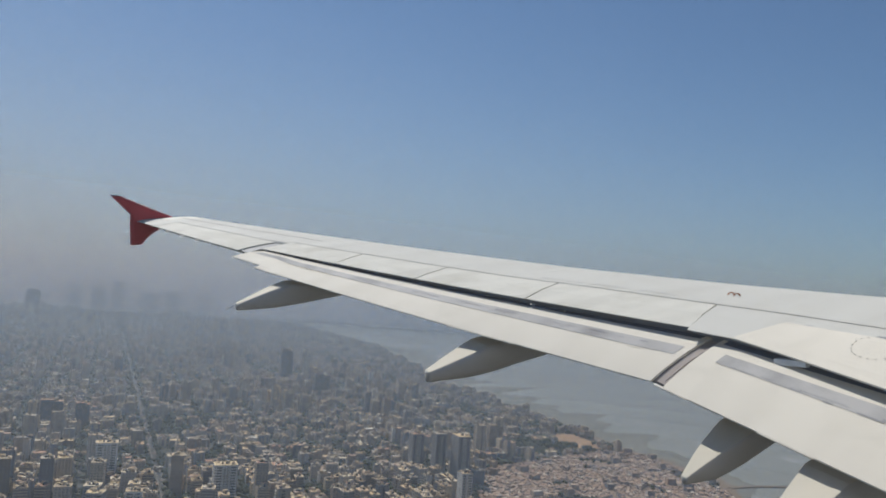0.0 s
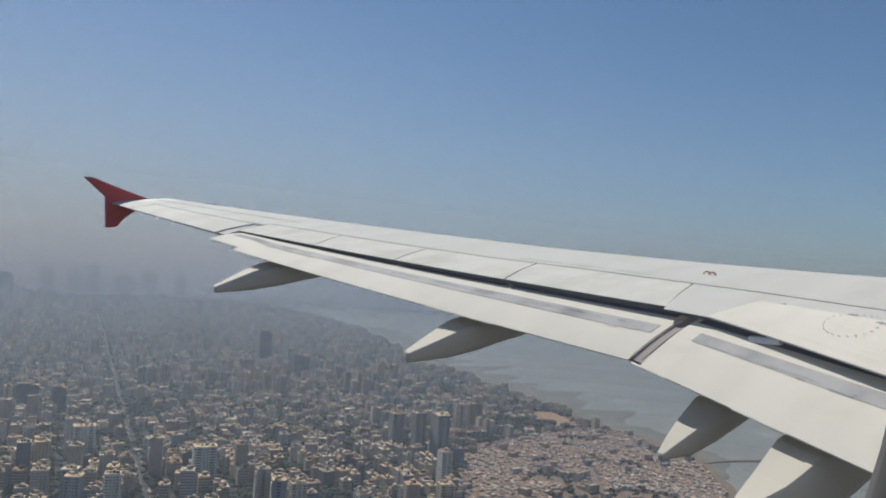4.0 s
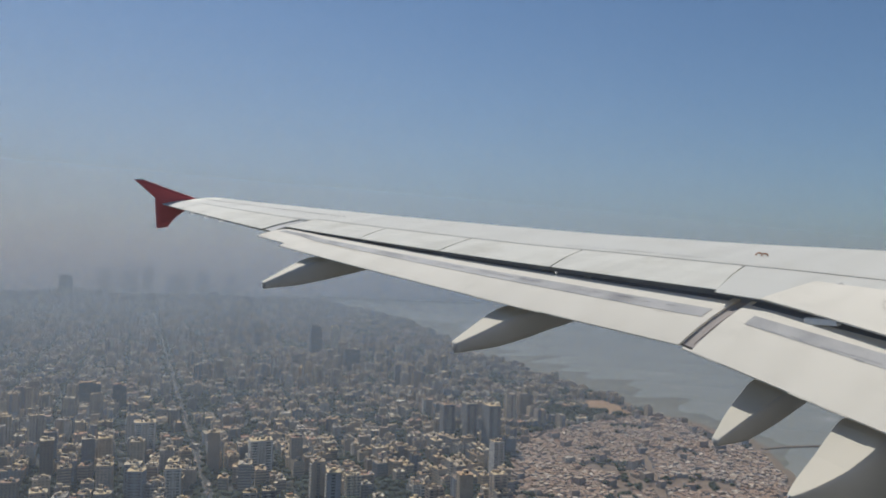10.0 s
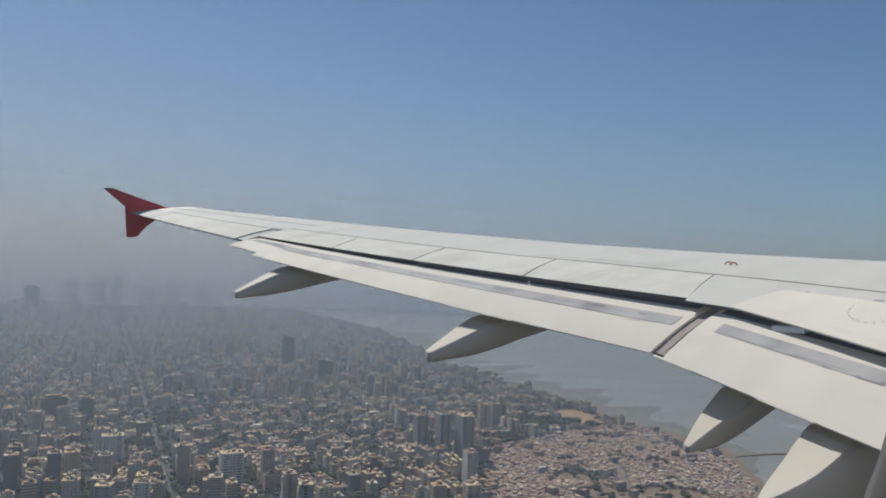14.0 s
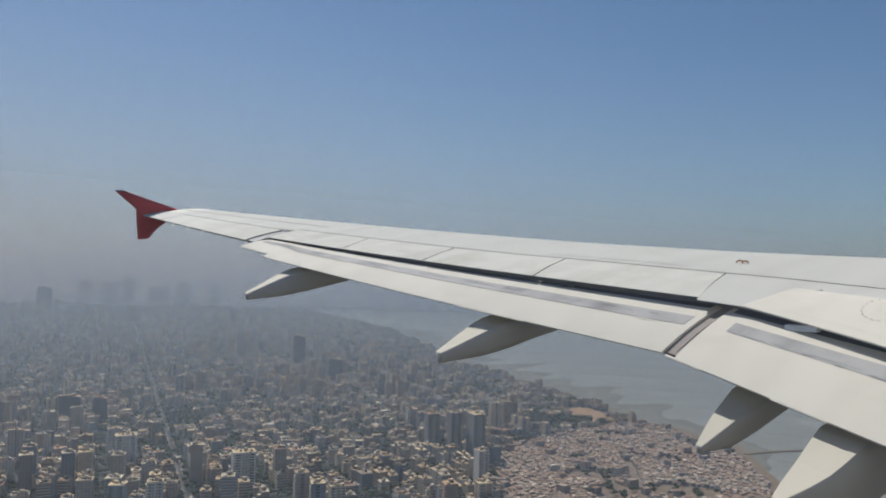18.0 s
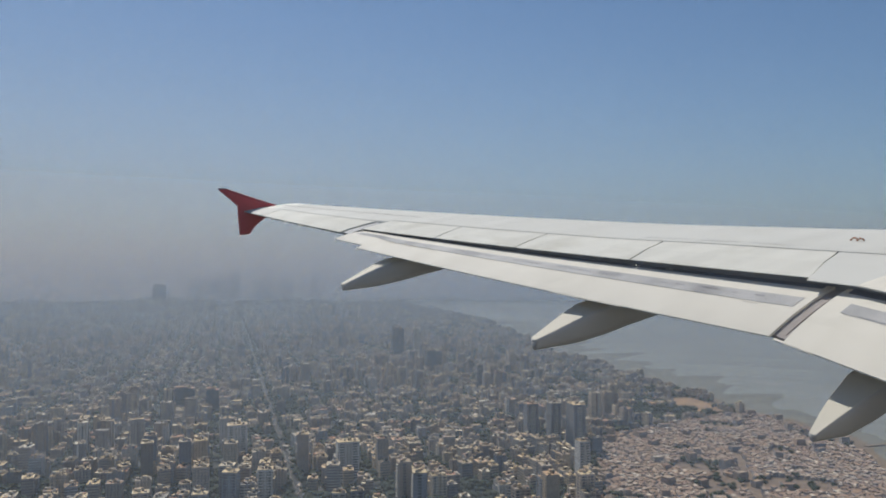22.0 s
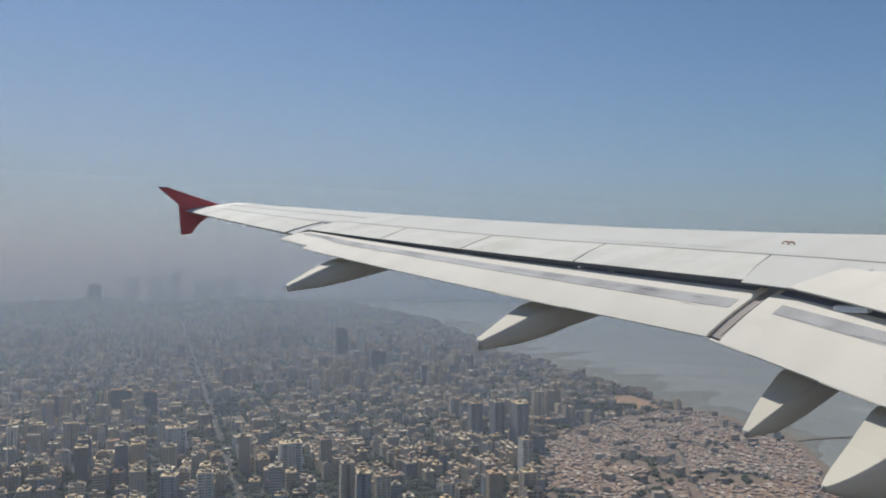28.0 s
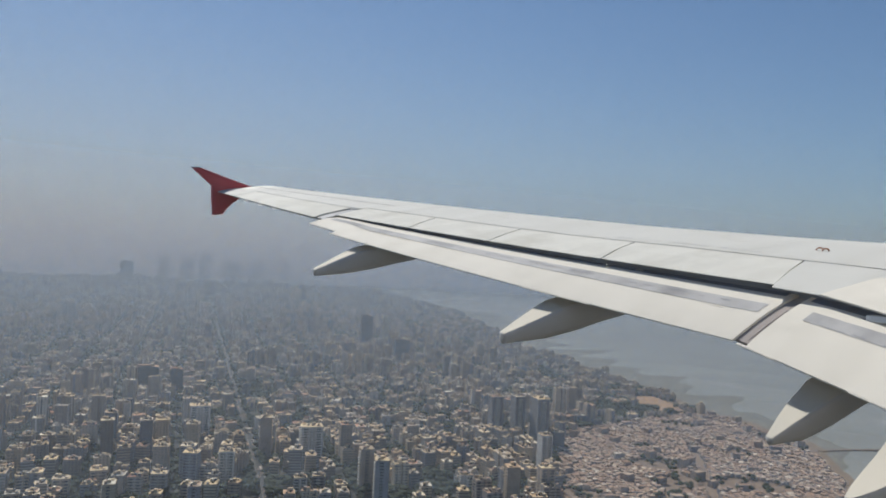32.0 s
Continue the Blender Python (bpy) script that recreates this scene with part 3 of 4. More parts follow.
f_kink = fairing("grey flap track fairing with a cream tail", 5.85,
                 [(-0.97, -2.05), (-0.66, -1.89), (-0.17, -1.70), (0.3, -1.63), (1.2, -1.52), (2.1, -1.42)],
                 [(-0.97, -2.12), (-0.57, -2.155), (-0.21, -2.09), (0.21, -2.0), (2.1, -1.6)],
                 [(0, 0.03), (0.15, 0.065), (0.3, 0.10), (0.8, 0.18), (1.5, 0.2), (2.5, 0.2), (3.1, 0.06)])
f_root = fairing("broad grey flap track fairing with a cream tail", 4.85,
                 [(-1.44, -2.17), (-0.92, -2.05), (-0.58, -1.93), (-0.39, -1.86), (0.0, -1.82), (1.5, -1.72)],
                 [(-1.44, -2.22), (-1.1, -2.38), (-0.6, -2.5), (0.0, -2.52), (1.7, -2.2)],
                 [(0, 0.02), (0.15, 0.07), (0.5, 0.14), (0.86, 0.19), (1.2, 0.22), (2.4, 0.22), (3.1, 0.08)])
for body, p in ((f_out, (-2.75, 11.95, -0.62)), (f_mid, (-1.78, 8.65, -1.34)), (f_root, (-1.44, 4.85, -2.18))):
    p = Vector(p)
    part("static_wick", tube([p, p + Vector((-0.10, 0.0, -0.045)), p + Vector((-0.19, 0.0, -0.085))], [0.006, 0.004, 0.002], 5), DARK, body, "thin black static wick")

# wingtip fence: an arrow-shaped plate above and below the tip
FENCE = [(-3.32, 1.31), (-3.16, 1.30), (-2.68, 1.09), (-2.17, 0.88), (-2.05, 0.80), (-2.2, 0.74), (-2.42, 0.66), (-2.60, 0.55), (-2.70, 0.46), (-2.79, 0.355), (-2.99, 0.35), (-2.985, 0.66), (-2.97, 0.94)]
rim = [[Vector((x, 16.95 + o, z)) for x, z in FENCE] for o in (-0.012, 0.012)]
mid = Vector((-2.72, 16.95, 0.82))
core = [[mid.lerp(Vector((x, 16.95, z)), 0.8) + Vector((0, o, 0)) for x, z in FENCE] for o in (-0.035, 0.035)]
fence = part("wingtip_fence", loft([core[0], rim[0], rim[1], core[1]]), RED, airliner, "dark red wingtip fence plate")
part("fence_tip_cap", loft([[Vector((x, 16.95 + o, z)) for x, z in ((-3.325, 1.315), (-3.15, 1.305), (-3.12, 1.285), (-3.29, 1.285))] for o in (-0.016, 0.016)]), DARK, fence, "dark upper edge cap")
for z, x in ((0.42, -2.99), (0.62, -2.985), (0.385, -2.99)):
    part("static_wick", tube([(x, 16.95, z), (x - 0.2, 16.95, z - 0.015)], [0.005, 0.002], 5), DARK, fence)
for i, y in enumerate((14.75, 15.25, 15.75)):
    p = skin(y, 0.0)
    part("wick_base", loft([[p + Vector((0.02, -0.11, -0.02)), p + Vector((-0.05, -0.10, -0.035)), p + Vector((-0.05, -0.10, -0.045)), p + Vector((0.02, -0.11, -0.045))],
                            [p + Vector((0.02, 0.11, 0.0)), p + Vector((-0.012, 0.10, -0.01)), p + Vector((-0.012, 0.10, -0.02)), p + Vector((0.02, 0.11, -0.02))]]), SPOIL, airliner, "static wick base on the aileron")
p = skin(16.1, 0.93)
part("light_blister", loft([[p + Vector((a * 0.16 * s, b * 0.04 * s, h)) for a, b in ((1, 0), (0.5, 1), (-0.5, 1), (-1, 0), (-0.5, -1), (0.5, -1))] for s, h in ((1, -0.02), (0.85, 0.008), (0.3, 0.018))]), DARK, airliner, "small dark blister on the leading edge")
# two rope hooks on the upper skin
for dy, dx in ((-0.035, 0.0), (0.035, -0.02)):
    u = (1.84 + dx - te(7.2)) / chord(7.2)
    base = skin(7.19 - dy, u, TOP, 0.0)
    arc = [base + Vector((0.02 * math.cos(a), -0.03 * math.cos(a), 0.03 * math.sin(a))) for a in (math.pi * k / 8 for k in range(9))]
    part("rope_hook", tube(arc, 0.010, 6), ORANGE, airliner, "small rust-orange rope hook", True)
for y, u in ((5.9, 0.30), (4.7, 0.22)):
    q = skin(y, u, TOP, 0.004)
    part("access_cover", loft([[q + Vector((math.cos(a) * r, math.sin(a) * r * 0.8, h)) for a in (2 * math.pi * k / 16 for k in range(16))] for r, h in ((0.05, 0.0), (0.042, 0.006))]), STRIP, airliner, "small grey access cover")
ring_centre = (5.10, 0.237)
for k in range(22):
    a = 2 * math.pi * k / 22
    q = skin(ring_centre[0] + 0.22 * math.cos(a), ring_centre[1] + 0.075 * math.sin(a), TOP, 0.0125)
    part("fastener", loft([[q + Vector((0.008 * math.cos(b), 0.008 * math.sin(b), h)) for b in (math.pi * i / 3 for i in range(6))] for h in (0.0, 0.003)]), JOINT, airliner)
for y, u in ((5.16, 0.292), (4.86, 0.262)):
    strip_on_wing("grime_streak", [(y, u), (y + 0.09, u + 0.004)], 0.05, SCUFF, "dark grime beside the round access panel", 0.0135, 5)
# linkages seen in the flap gap
for y in (6.02, 5.86, 8.2, 8.62):
    a = skin(y, EDGE + 0.015, TOP, -0.085)
    part("flap_link", tube([a + Vector((0, -0.06, 0)), a + Vector((0, 0.05, 0))], 0.012, 6), STEEL, airliner, "pale metal link in the flap gap")
bm = bmesh.new()
q = skin(5.62, EDGE - 0.02, TOP, -0.085)
box(bm, q.x - 0.03, q.x + 0.05, q.y - 0.17, q.y + 0.15, q.z - 0.012, q.z + 0.045)
part("gap_plate", bm, PLATE, airliner, "pale plate in the flap gap")

# cabin side: wall panel with a rounded window, and the tube that closes the cabin round it
YW, XC, ZC, HW, HH, RR = 1.70, -6.290, 0.040, 0.29, 0.25, 0.17


def rounded(grow, y, n=10):
    pts = []
    for cx, cz, a0 in ((HW - RR, HH - RR, 0), (-(HW - RR), HH - RR, 90), (-(HW - RR), -(HH - RR), 180), (HW - RR, -(HH - RR), 270)):
        for k in range(n):
            a = radians(a0 + 90 * k / (n - 1))
            dz = cz + (RR + grow) * math.sin(a)
            pts.append(Vector((XC + cx + (RR + grow) * math.cos(a) + 0.4 * dz, y, ZC + dz)))
    return pts


FY, FZ, FR = -0.235, -0.35, 1.975             # centre and radius of the cabin tube


def side(z, inset=0.0):
    return FY + math.sqrt(max((FR - inset) ** 2 - (z - FZ) ** 2, 0.0))


def squared(w, h, inset, like):
    """The outer edge of a side panel, curved with the tube."""
    out = []
    for p in like:
        dx, dz = p.x - XC, p.z - ZC
        s = min(w / max(abs(dx), 1e-6), h / max(abs(dz), 1e-6))
        z = ZC + dz * s
        out.append(Vector((XC + dx * s, side(z, inset), z)))
    return out


inner = rounded(0.0, YW)
part("window_reveal", loft([rounded(0.045, YW - 0.05), rounded(0.012, YW - 0.02), rounded(0.0, YW - 0.004), rounded(0.003, YW), rounded(0.012, YW + 0.004)], cap=False), LINER, airliner, "dark grey rounded cabin window reveal", True)
bm = bmesh.new()
bm.faces.new([bm.verts.new(p) for p in rounded(0.006, YW + 0.002)])
part("window_pane", bm, ACRYLIC, airliner, "clear, faintly dusty acrylic window pane")
part("cabin_wall", loft([rounded(0.045, YW - 0.05), rounded(0.09, YW - 0.055), squared(0.75, 0.5, 0.06, inner), squared(1.6, 0.9, 0.06, inner)], cap=False), CABIN, airliner, "beige cabin side panel round the window")
part("window_surround", loft([rounded(0.012, YW + 0.004), rounded(0.05, YW + 0.002), squared(0.6, 0.4, 0.0, inner), squared(1.1, 0.65, -0.002, inner), squared(1.64, 0.93, -0.003, inner)], cap=False), WHITE, airliner, "white outer fuselage skin round the window")
bm = bmesh.new()
box(bm, XC - 1.6, XC + 1.6, YW - 2.6, side(ZC - 0.9, 0.06), ZC - 0.93, ZC - 0.9)
part("cabin_floor", bm, CABIN, airliner, "plain cabin floor")
bm = bmesh.new()
box(bm, XC - 1.6, XC + 1.6, YW - 2.6, side(ZC + 0.9, 0.06), ZC + 0.9, ZC + 0.93)
part("cabin_ceiling", bm, CABIN, airliner, "plain cabin ceiling")
bm = bmesh.new()
box(bm, XC - 1.6, XC + 1.6, YW - 2.63, YW - 2.6, ZC - 0.9, ZC + 0.9)
part("aisle_wall", bm, CABIN, airliner, "plain far cabin side")
for x in (XC - 1.63, XC + 1.6):
    curve = [(side(z, 0.06), z) for z in steps(ZC - 0.9, ZC + 0.9, 12)]
    outline = [(YW - 2.6, ZC - 0.9)] + curve + [(YW - 2.6, ZC + 0.9)]
    part("bulkhead", loft([[Vector((a, y, z)) for y, z in outline] for a in (x, x + 0.03)]), CABIN, airliner, "plain cabin bulkhead")

# the fuselage tube, open only where the window panel sits
lo, hi = math.asin((ZC - 0.9 - FZ) / FR), math.asin((ZC + 0.9 - FZ) / FR)
HULL = [(-17.0, 0.25, 0.9), (-16.4, 0.75, 0.6), (-14.5, 1.35, 0.3), (-12.0, 1.8, 0.1), (-10.0, FR, 0.0), (XC - 1.6, FR, 0.0), (XC + 1.6, FR, 0.0),
        (0.0, FR, 0.0), (5.0, FR, 0.0), (9.0, FR, 0.0), (11.0, 1.85, -0.06), (12.6, 1.4, -0.2), (13.6, 0.8, -0.35), (14.0, 0.2, -0.45)]
angles = [lo + (hi - lo) * k / 12 for k in range(13)] + [hi + (2 * math.pi + lo - hi) * k / 48 for k in range(1, 48)]
bm = bmesh.new()
hull = [[bm.verts.new((x, FY + r * math.cos(a), FZ + dz + r * math.sin(a))) for a in angles] for x, r, dz in HULL]
for k, (ra, rb) in enumerate(zip(hull, hull[1:])):
    for i in range(60):
        if k == 5 and i < 12:
            continue
        j = (i + 1) % 60
        bm.faces.new((ra[i], ra[j], rb[j], rb[i]))
bm.faces.new(hull[0])
bm.faces.new(hull[-1])
part("fuselage", bm, WHITE, airliner, "white painted fuselage tube", True)


# ---- ground, coast and sea ----
rng = random.Random(7)
CS, SN = math.cos(radians(STREET)), math.sin(radians(STREET))


def wiggle(x, y, s, amp):
    return amp * noise.noise(Vector((x / s, y / s, 3.7)))


# the shore, from behind the aircraft past the shanty quarter and round the far end of the land
COAST = [(600, -4700), (640, -900), (760, 300), (870, 537), (933, 592), (1041, 689), (1074, 803), (1079, 888), (1101, 1014), (1156, 1226), (1211, 1487),
         (1231, 1683), (1414, 2160), (1630, 2748), (1710, 3310), (1805, 3980), (1128, 4347), (336, 4645), (-700, 4870)]


def coast_x(y):
    return lerp(y, [(b, a) for a, b in COAST]) + wiggle(y, 0, 90, 26) + wiggle(y, 50, 23, 9)


def on_land(x, y, margin=0.0):
    return x < coast_x(y) - margin


bm = bmesh.new()
ring = [bm.verts.new((4940 * math.cos(2 * math.pi * k / 96), 4940 * math.sin(2 * math.pi * k / 96), 0)) for k in range(96)]
bm.faces.new(ring)
ground = tagged(put("ground", bm, GROUND), "dusty brown and dark green city ground", "ground", kind="structure")


def sheet(name, left, right, z, mat, label, category):
    """A flat sheet between two edges that run the same way."""
    verts = [(x, y, z) for x, y in left] + [(x, y, z) for x, y in right]
    n = len(left)
    ob = shape(name, verts, [(i, n + i, n + i + 1, i + 1) for i in range(n - 1)], mat)
    return tagged(ob, label, category, kind="structure")


ys = [-4600 + 46 * i for i in range(100)] + [i * 8.0 for i in range(0, 608)]
ys = sorted(set(y for y in ys if -4600 <= y <= 4860))


def rim_x(y):
    return math.sqrt(max(4930 ** 2 - y * y, 0.0))


sheet("water", [(min(coast_x(y), rim_x(y) - 1), y) for y in ys], [(rim_x(y), y) for y in ys], 0.35, SEA, "calm grey-green sea under haze", "sea")
near_ys = [y for y in ys if 300 <= y <= 2600]
sheet("beach", [(coast_x(y) - 10 - abs(wiggle(y, 9, 60, 26)), y) for y in near_ys], [(coast_x(y) + 7, y) for y in near_ys], 0.6, SAND, "narrow sandy shore along the sea", "beach")
for i, (cy, ly, wx) in enumerate(((880, 280, 110), (1200, 380, 170), (1680, 500, 210), (2350, 600, 240))):
    rows_l, rows_r = [], []
    for k in range(60):
        s = k / 59
        y = cy + (s - 0.5) * ly * 1.9
        w = wx * math.sin(math.pi * s) ** 0.7
        rows_l.append((coast_x(y) + 4, y))
        rows_r.append((coast_x(y) + 6 + max(2.0, w * (0.75 + noise.noise(Vector((y / 70, i * 9.1, 0)))  * 0.9) + wiggle(y, i, 18, 16)), y))
    sheet("reef", rows_l, rows_r, 0.5 + 0.02 * i, REEF, "dark rocky tidal flat off the shore", "reef")
for i in range(5):
    y0 = rng.uniform(700, 2100)
    x0 = coast_x(y0) + rng.uniform(190, 330)
    L = rng.uniform(25, 70)
    pts = [(x0 + wiggle(k, i * 7, 3, 6) + k * L / 14 * 0.5, y0 - k * L / 14) for k in range(15)]
    sheet("surf", pts, [(x + 2 + 5 * math.sin(math.pi * k / 14) + wiggle(k, i * 3, 2, 3), y + 2) for k, (x, y) in enumerate(pts)], 0.62, FOAM, "thin white line of breaking surf", "surf")


def inside(x, y, poly):
    hit = False
    for (ax, ay), (bx, by) in zip(poly, poly[1:] + poly[:1]):
        if (ay > y) != (by > y) and x < (bx - ax) * (y - ay) / (by - ay) + ax:
            hit = not hit
    return hit


SLUM = [(443, 557), (574, 718), (721, 900), (817, 917), (888, 928), (990, 932), (1060, 930), (1160, 880), (1160, 500), (760, 300), (480, 380)]
MAIDAN = [(1016, 1062), (1060, 1092), (1090, 1080), (1075, 1014), (1041, 948), (998, 958), (985, 1000)]
CHANNEL = ((861, 776), (640, 523))              # open drain through the shanties


def off_line(x, y, ends):
    (ax, ay), (bx, by) = ends
    dx, dy = bx - ax, by - ay
    f = min(1.0, max(0.0, ((x - ax) * dx + (y - ay) * dy) / (dx * dx + dy * dy)))
    return math.hypot(x - ax - f * dx, y - ay - f * dy)


bm = bmesh.new()
bm.faces.new([bm.verts.new((x + wiggle(x, y, 20, 8), y, 0.75)) for x, y in MAIDAN])
tagged(put("sand_lot", bm, LOT), "bare orange sandy lot by the shore", "open ground", kind="structure")

bm = bmesh.new()
bm.faces.new([bm.verts.new((x, y, 0.15)) for x, y in SLUM])
tagged(put("pavement", bm, EARTH), "packed brown earth lanes between the shanties", "earth lanes", kind="structure")


def avenue_x(y):
    return 263 + 0.197 * (y - 908)


# the avenue: two carriageways, a pale median and kerbed pavements
ay = [560 + 20 * i for i in range(72)]
for off, w in ((-3.5, 5.8), (3.5, 5.8)):
    sheet("road", [(avenue_x(y) + off - w / 2, y) for y in ay], [(avenue_x(y) + off + w / 2, y) for y in ay], 0.25, ASPHALT, "worn grey asphalt avenue between the houses", "road")
for name, off, w, z, label in (("median", 0.0, 0.8, 0.5, "pale concrete median of the avenue"), ("pavement", -7.5, 1.8, 0.4, "dusty pale pavement beside the avenue"), ("pavement", 7.5, 1.8, 0.4, "dusty pale pavement beside the avenue")):
    sheet(name, [(avenue_x(y) + off - w / 2, y) for y in ay], [(avenue_x(y) + off + w / 2, y) for y in ay], z, PAVING, label, "pavement")
# narrower lanes of the street grid, parallel to the avenue
BLOCK, BACK = 92.0, 83.0
for n in range(-5, 12):
    if n == 0:
        continue
    line = [(BACK + n * BLOCK, b) for b in range(600, 3200, 40)]
    line = [(a * CS + b * SN, -a * SN + b * CS) for a, b in line]
    line = [(x, y) for x, y in line if on_land(x, y, 20) and not inside(x, y, SLUM)]
    if len(line) > 4:
        sheet("lane", [(x - 3.2, y) for x, y in line], [(x + 3.2, y) for x, y in line], 0.2, ASPHALT, "narrow tree-shaded asphalt lane", "road")


# ---- the city ----
def to_world(a, b):
    """From street-grid metres (a across, b along) to the world."""
    return a * CS + b * SN, -a * SN + b * CS


class Bag:
    """Collects many small solids into one mesh."""

    def __init__(self):
        self.v, self.f = [], []

    def prism(self, base, z0, z1):
        n, k = len(base), len(self.v)
        self.v += [(x, y, z0) for x, y in base] + [(x, y, z1) for x, y in base]
        self.f += [(k + i, k + (i + 1) % n, k + n + (i + 1) % n, k + n + i) for i in range(n)] + [tuple(range(k + n, k + 2 * n))]

    def block(self, cx, cy, w, d, z0, z1, turn):
        c, s = math.cos(turn), math.sin(turn)
        self.prism([(cx + px * c - py * s, cy + px * s + py * c) for px, py in ((-w, -d), (w, -d), (w, d), (-w, d))], z0, z1)

    def walled(self, cx, cy, w, d, z1, turn, lip=0.9):
        """A block whose flat roof lies below a parapet."""
        c, s = math.cos(turn), math.sin(turn)
        k = len(self.v)
        for g, z in ((0, 0), (0, z1 + lip), (-0.45, z1 + lip), (-0.45, z1)):
            for px, py in ((-1, -1), (1, -1), (1, 1), (-1, 1)):
                x, y = px * (w + g), py * (d + g)
                self.v.append((cx + x * c - y * s, cy + x * s + y * c, z))
        for r in range(3):
            for i in range(4):
                j = (i + 1) % 4
                self.f.append((k + 4 * r + i, k + 4 * r + j, k + 4 * r + 4 + j, k + 4 * r + 4 + i))
        self.f.append((k + 12, k + 13, k + 14, k + 15))

    def gable(self, cx, cy, w, d, h, rise, turn):
        c, s = math.cos(turn), math.sin(turn)
        k = len(self.v)
        for px, py, z in ((-w, -d, 0), (w, -d, 0), (w, d, 0), (-w, d, 0), (-w, -d, h), (w, -d, h), (w, d, h), (-w, d, h), (0, -d, h + rise), (0, d, h + rise)):
            self.v.append((cx + px * c - py * s, cy + px * s + py * c, z))
        self.f += [tuple(k + i for i in q) for q in ((0, 1, 5, 8, 4), (1, 2, 6, 5), (2, 3, 7, 9, 6), (3, 0, 4, 7), (4, 8, 9, 7), (5, 6, 9, 8))]

    def done(self, name, mat, label, category):
        return tagged(shape(name, self.v, self.f, mat), label, category, kind="stuff")


def in_view(x, y, near=770, far=4700):
    r = math.hypot(x, y)
    az = math.degrees(math.atan2(x, y))
    return near < r < far and -8 < az < 68


def district(x, y):
    """How built-up a quarter is, from low houses under trees to towers."""
    return noise.noise(Vector((x / 330, y / 330, 21.0)))


def tall(x, y):
    h = rng.random() * (0.82 if district(x, y) < -0.05 else 1.0) + (0.10 if district(x, y) > 0.2 else 0.0)
    if coast_x(y) - x < 240:
        h *= 0.72                                # lower houses along the shore
    if h < 0.42:
        return rng.uniform(7, 14)
    if h < 0.80:
        return rng.uniform(13, 21)
    if h < 0.965:
        return rng.uniform(20, 31)
    return rng.uniform(33, 50)


LEAN = -radians(STREET)                        # most houses follow the street grid


def block_house(bag, x, y, r):
    """A house of several joined volumes with stair heads, tanks and balcony stacks."""
    h = tall(x, y)
    turn = LEAN + rng.choice((0, math.pi / 2)) + rng.gauss(0, 0.09) + 0.35 * noise.noise(Vector((x / 240, y / 240, 2.2)))
    w, d = rng.uniform(4.5, 9.5), rng.uniform(4.0, 7.5)
    if h > 28:
        w, d = rng.uniform(6, 9), rng.uniform(6, 8.5)
    c, s = math.cos(turn), math.sin(turn)

    def at(px, py):
        return x + px * c - py * s, y + px * s + py * c

    bag.walled(x, y, w, d, h, turn)
    for k in range(rng.randint(0, 2) + (h > 20)):
        px, py = at(rng.choice((-1, 1)) * w * rng.uniform(0.5, 0.9), rng.choice((-1, 1)) * d * rng.uniform(0.2, 0.8))
        bag.walled(px, py, w * rng.uniform(0.25, 0.5), d * rng.uniform(0.4, 0.7), h * rng.uniform(0.6, 1.06), turn)
    if r < 2900:
        for k in range(rng.randint(1, 3)):
            px, py = at(rng.uniform(-0.7, 0.7) * w, rng.uniform(-0.7, 0.7) * d)
            bag.block(px, py, rng.uniform(0.8, 2.0), rng.uniform(0.8, 1.8), h, h + rng.uniform(1.5, 4.2), turn)
        for k in range(rng.randint(1, 3)):
            side = rng.choice((-1, 1))
            px, py = at(rng.uniform(-0.75, 0.75) * w, side * (d + 0.35))
            bag.block(px, py, rng.uniform(0.7, 1.6), 0.6, 2.5, h - rng.uniform(0, 3), turn)
        px, py = at(-w - 0.3, rng.uniform(-0.6, 0.6) * d)
        bag.block(px, py, 0.5, rng.uniform(0.7, 1.5), 2.5, h - rng.uniform(0, 3), turn)
    if rng.random() < 0.4:
        px, py = x + rng.choice((-1, 1)) * rng.uniform(10, 14), y + rng.choice((-1, 1)) * rng.uniform(7, 14)
        bag.walled(px, py, rng.uniform(2.5, 5.5), rng.uniform(2.5, 5), rng.uniform(3.5, 11), turn + rng.gauss(0, 0.2))


LANDMARKS = [(649, 857, 15), (636, 891, 14), (623, 910, 13), (574, 745, 14), (321, 872, 18), (222, 1022, 18), (210, 1385, 26), (253, 1360, 18),
             (815, 1841, 26), (883, 1868, 14), (791, 1583, 24), (770, 1300, 14), (790, 1290, 12), (806, 1308, 12)]
PARK = (930, 985, 95, 42)


def in_park(x, y):
    return ((x - PARK[0]) / PARK[2]) ** 2 + ((y - PARK[1]) / PARK[3]) ** 2 < 1


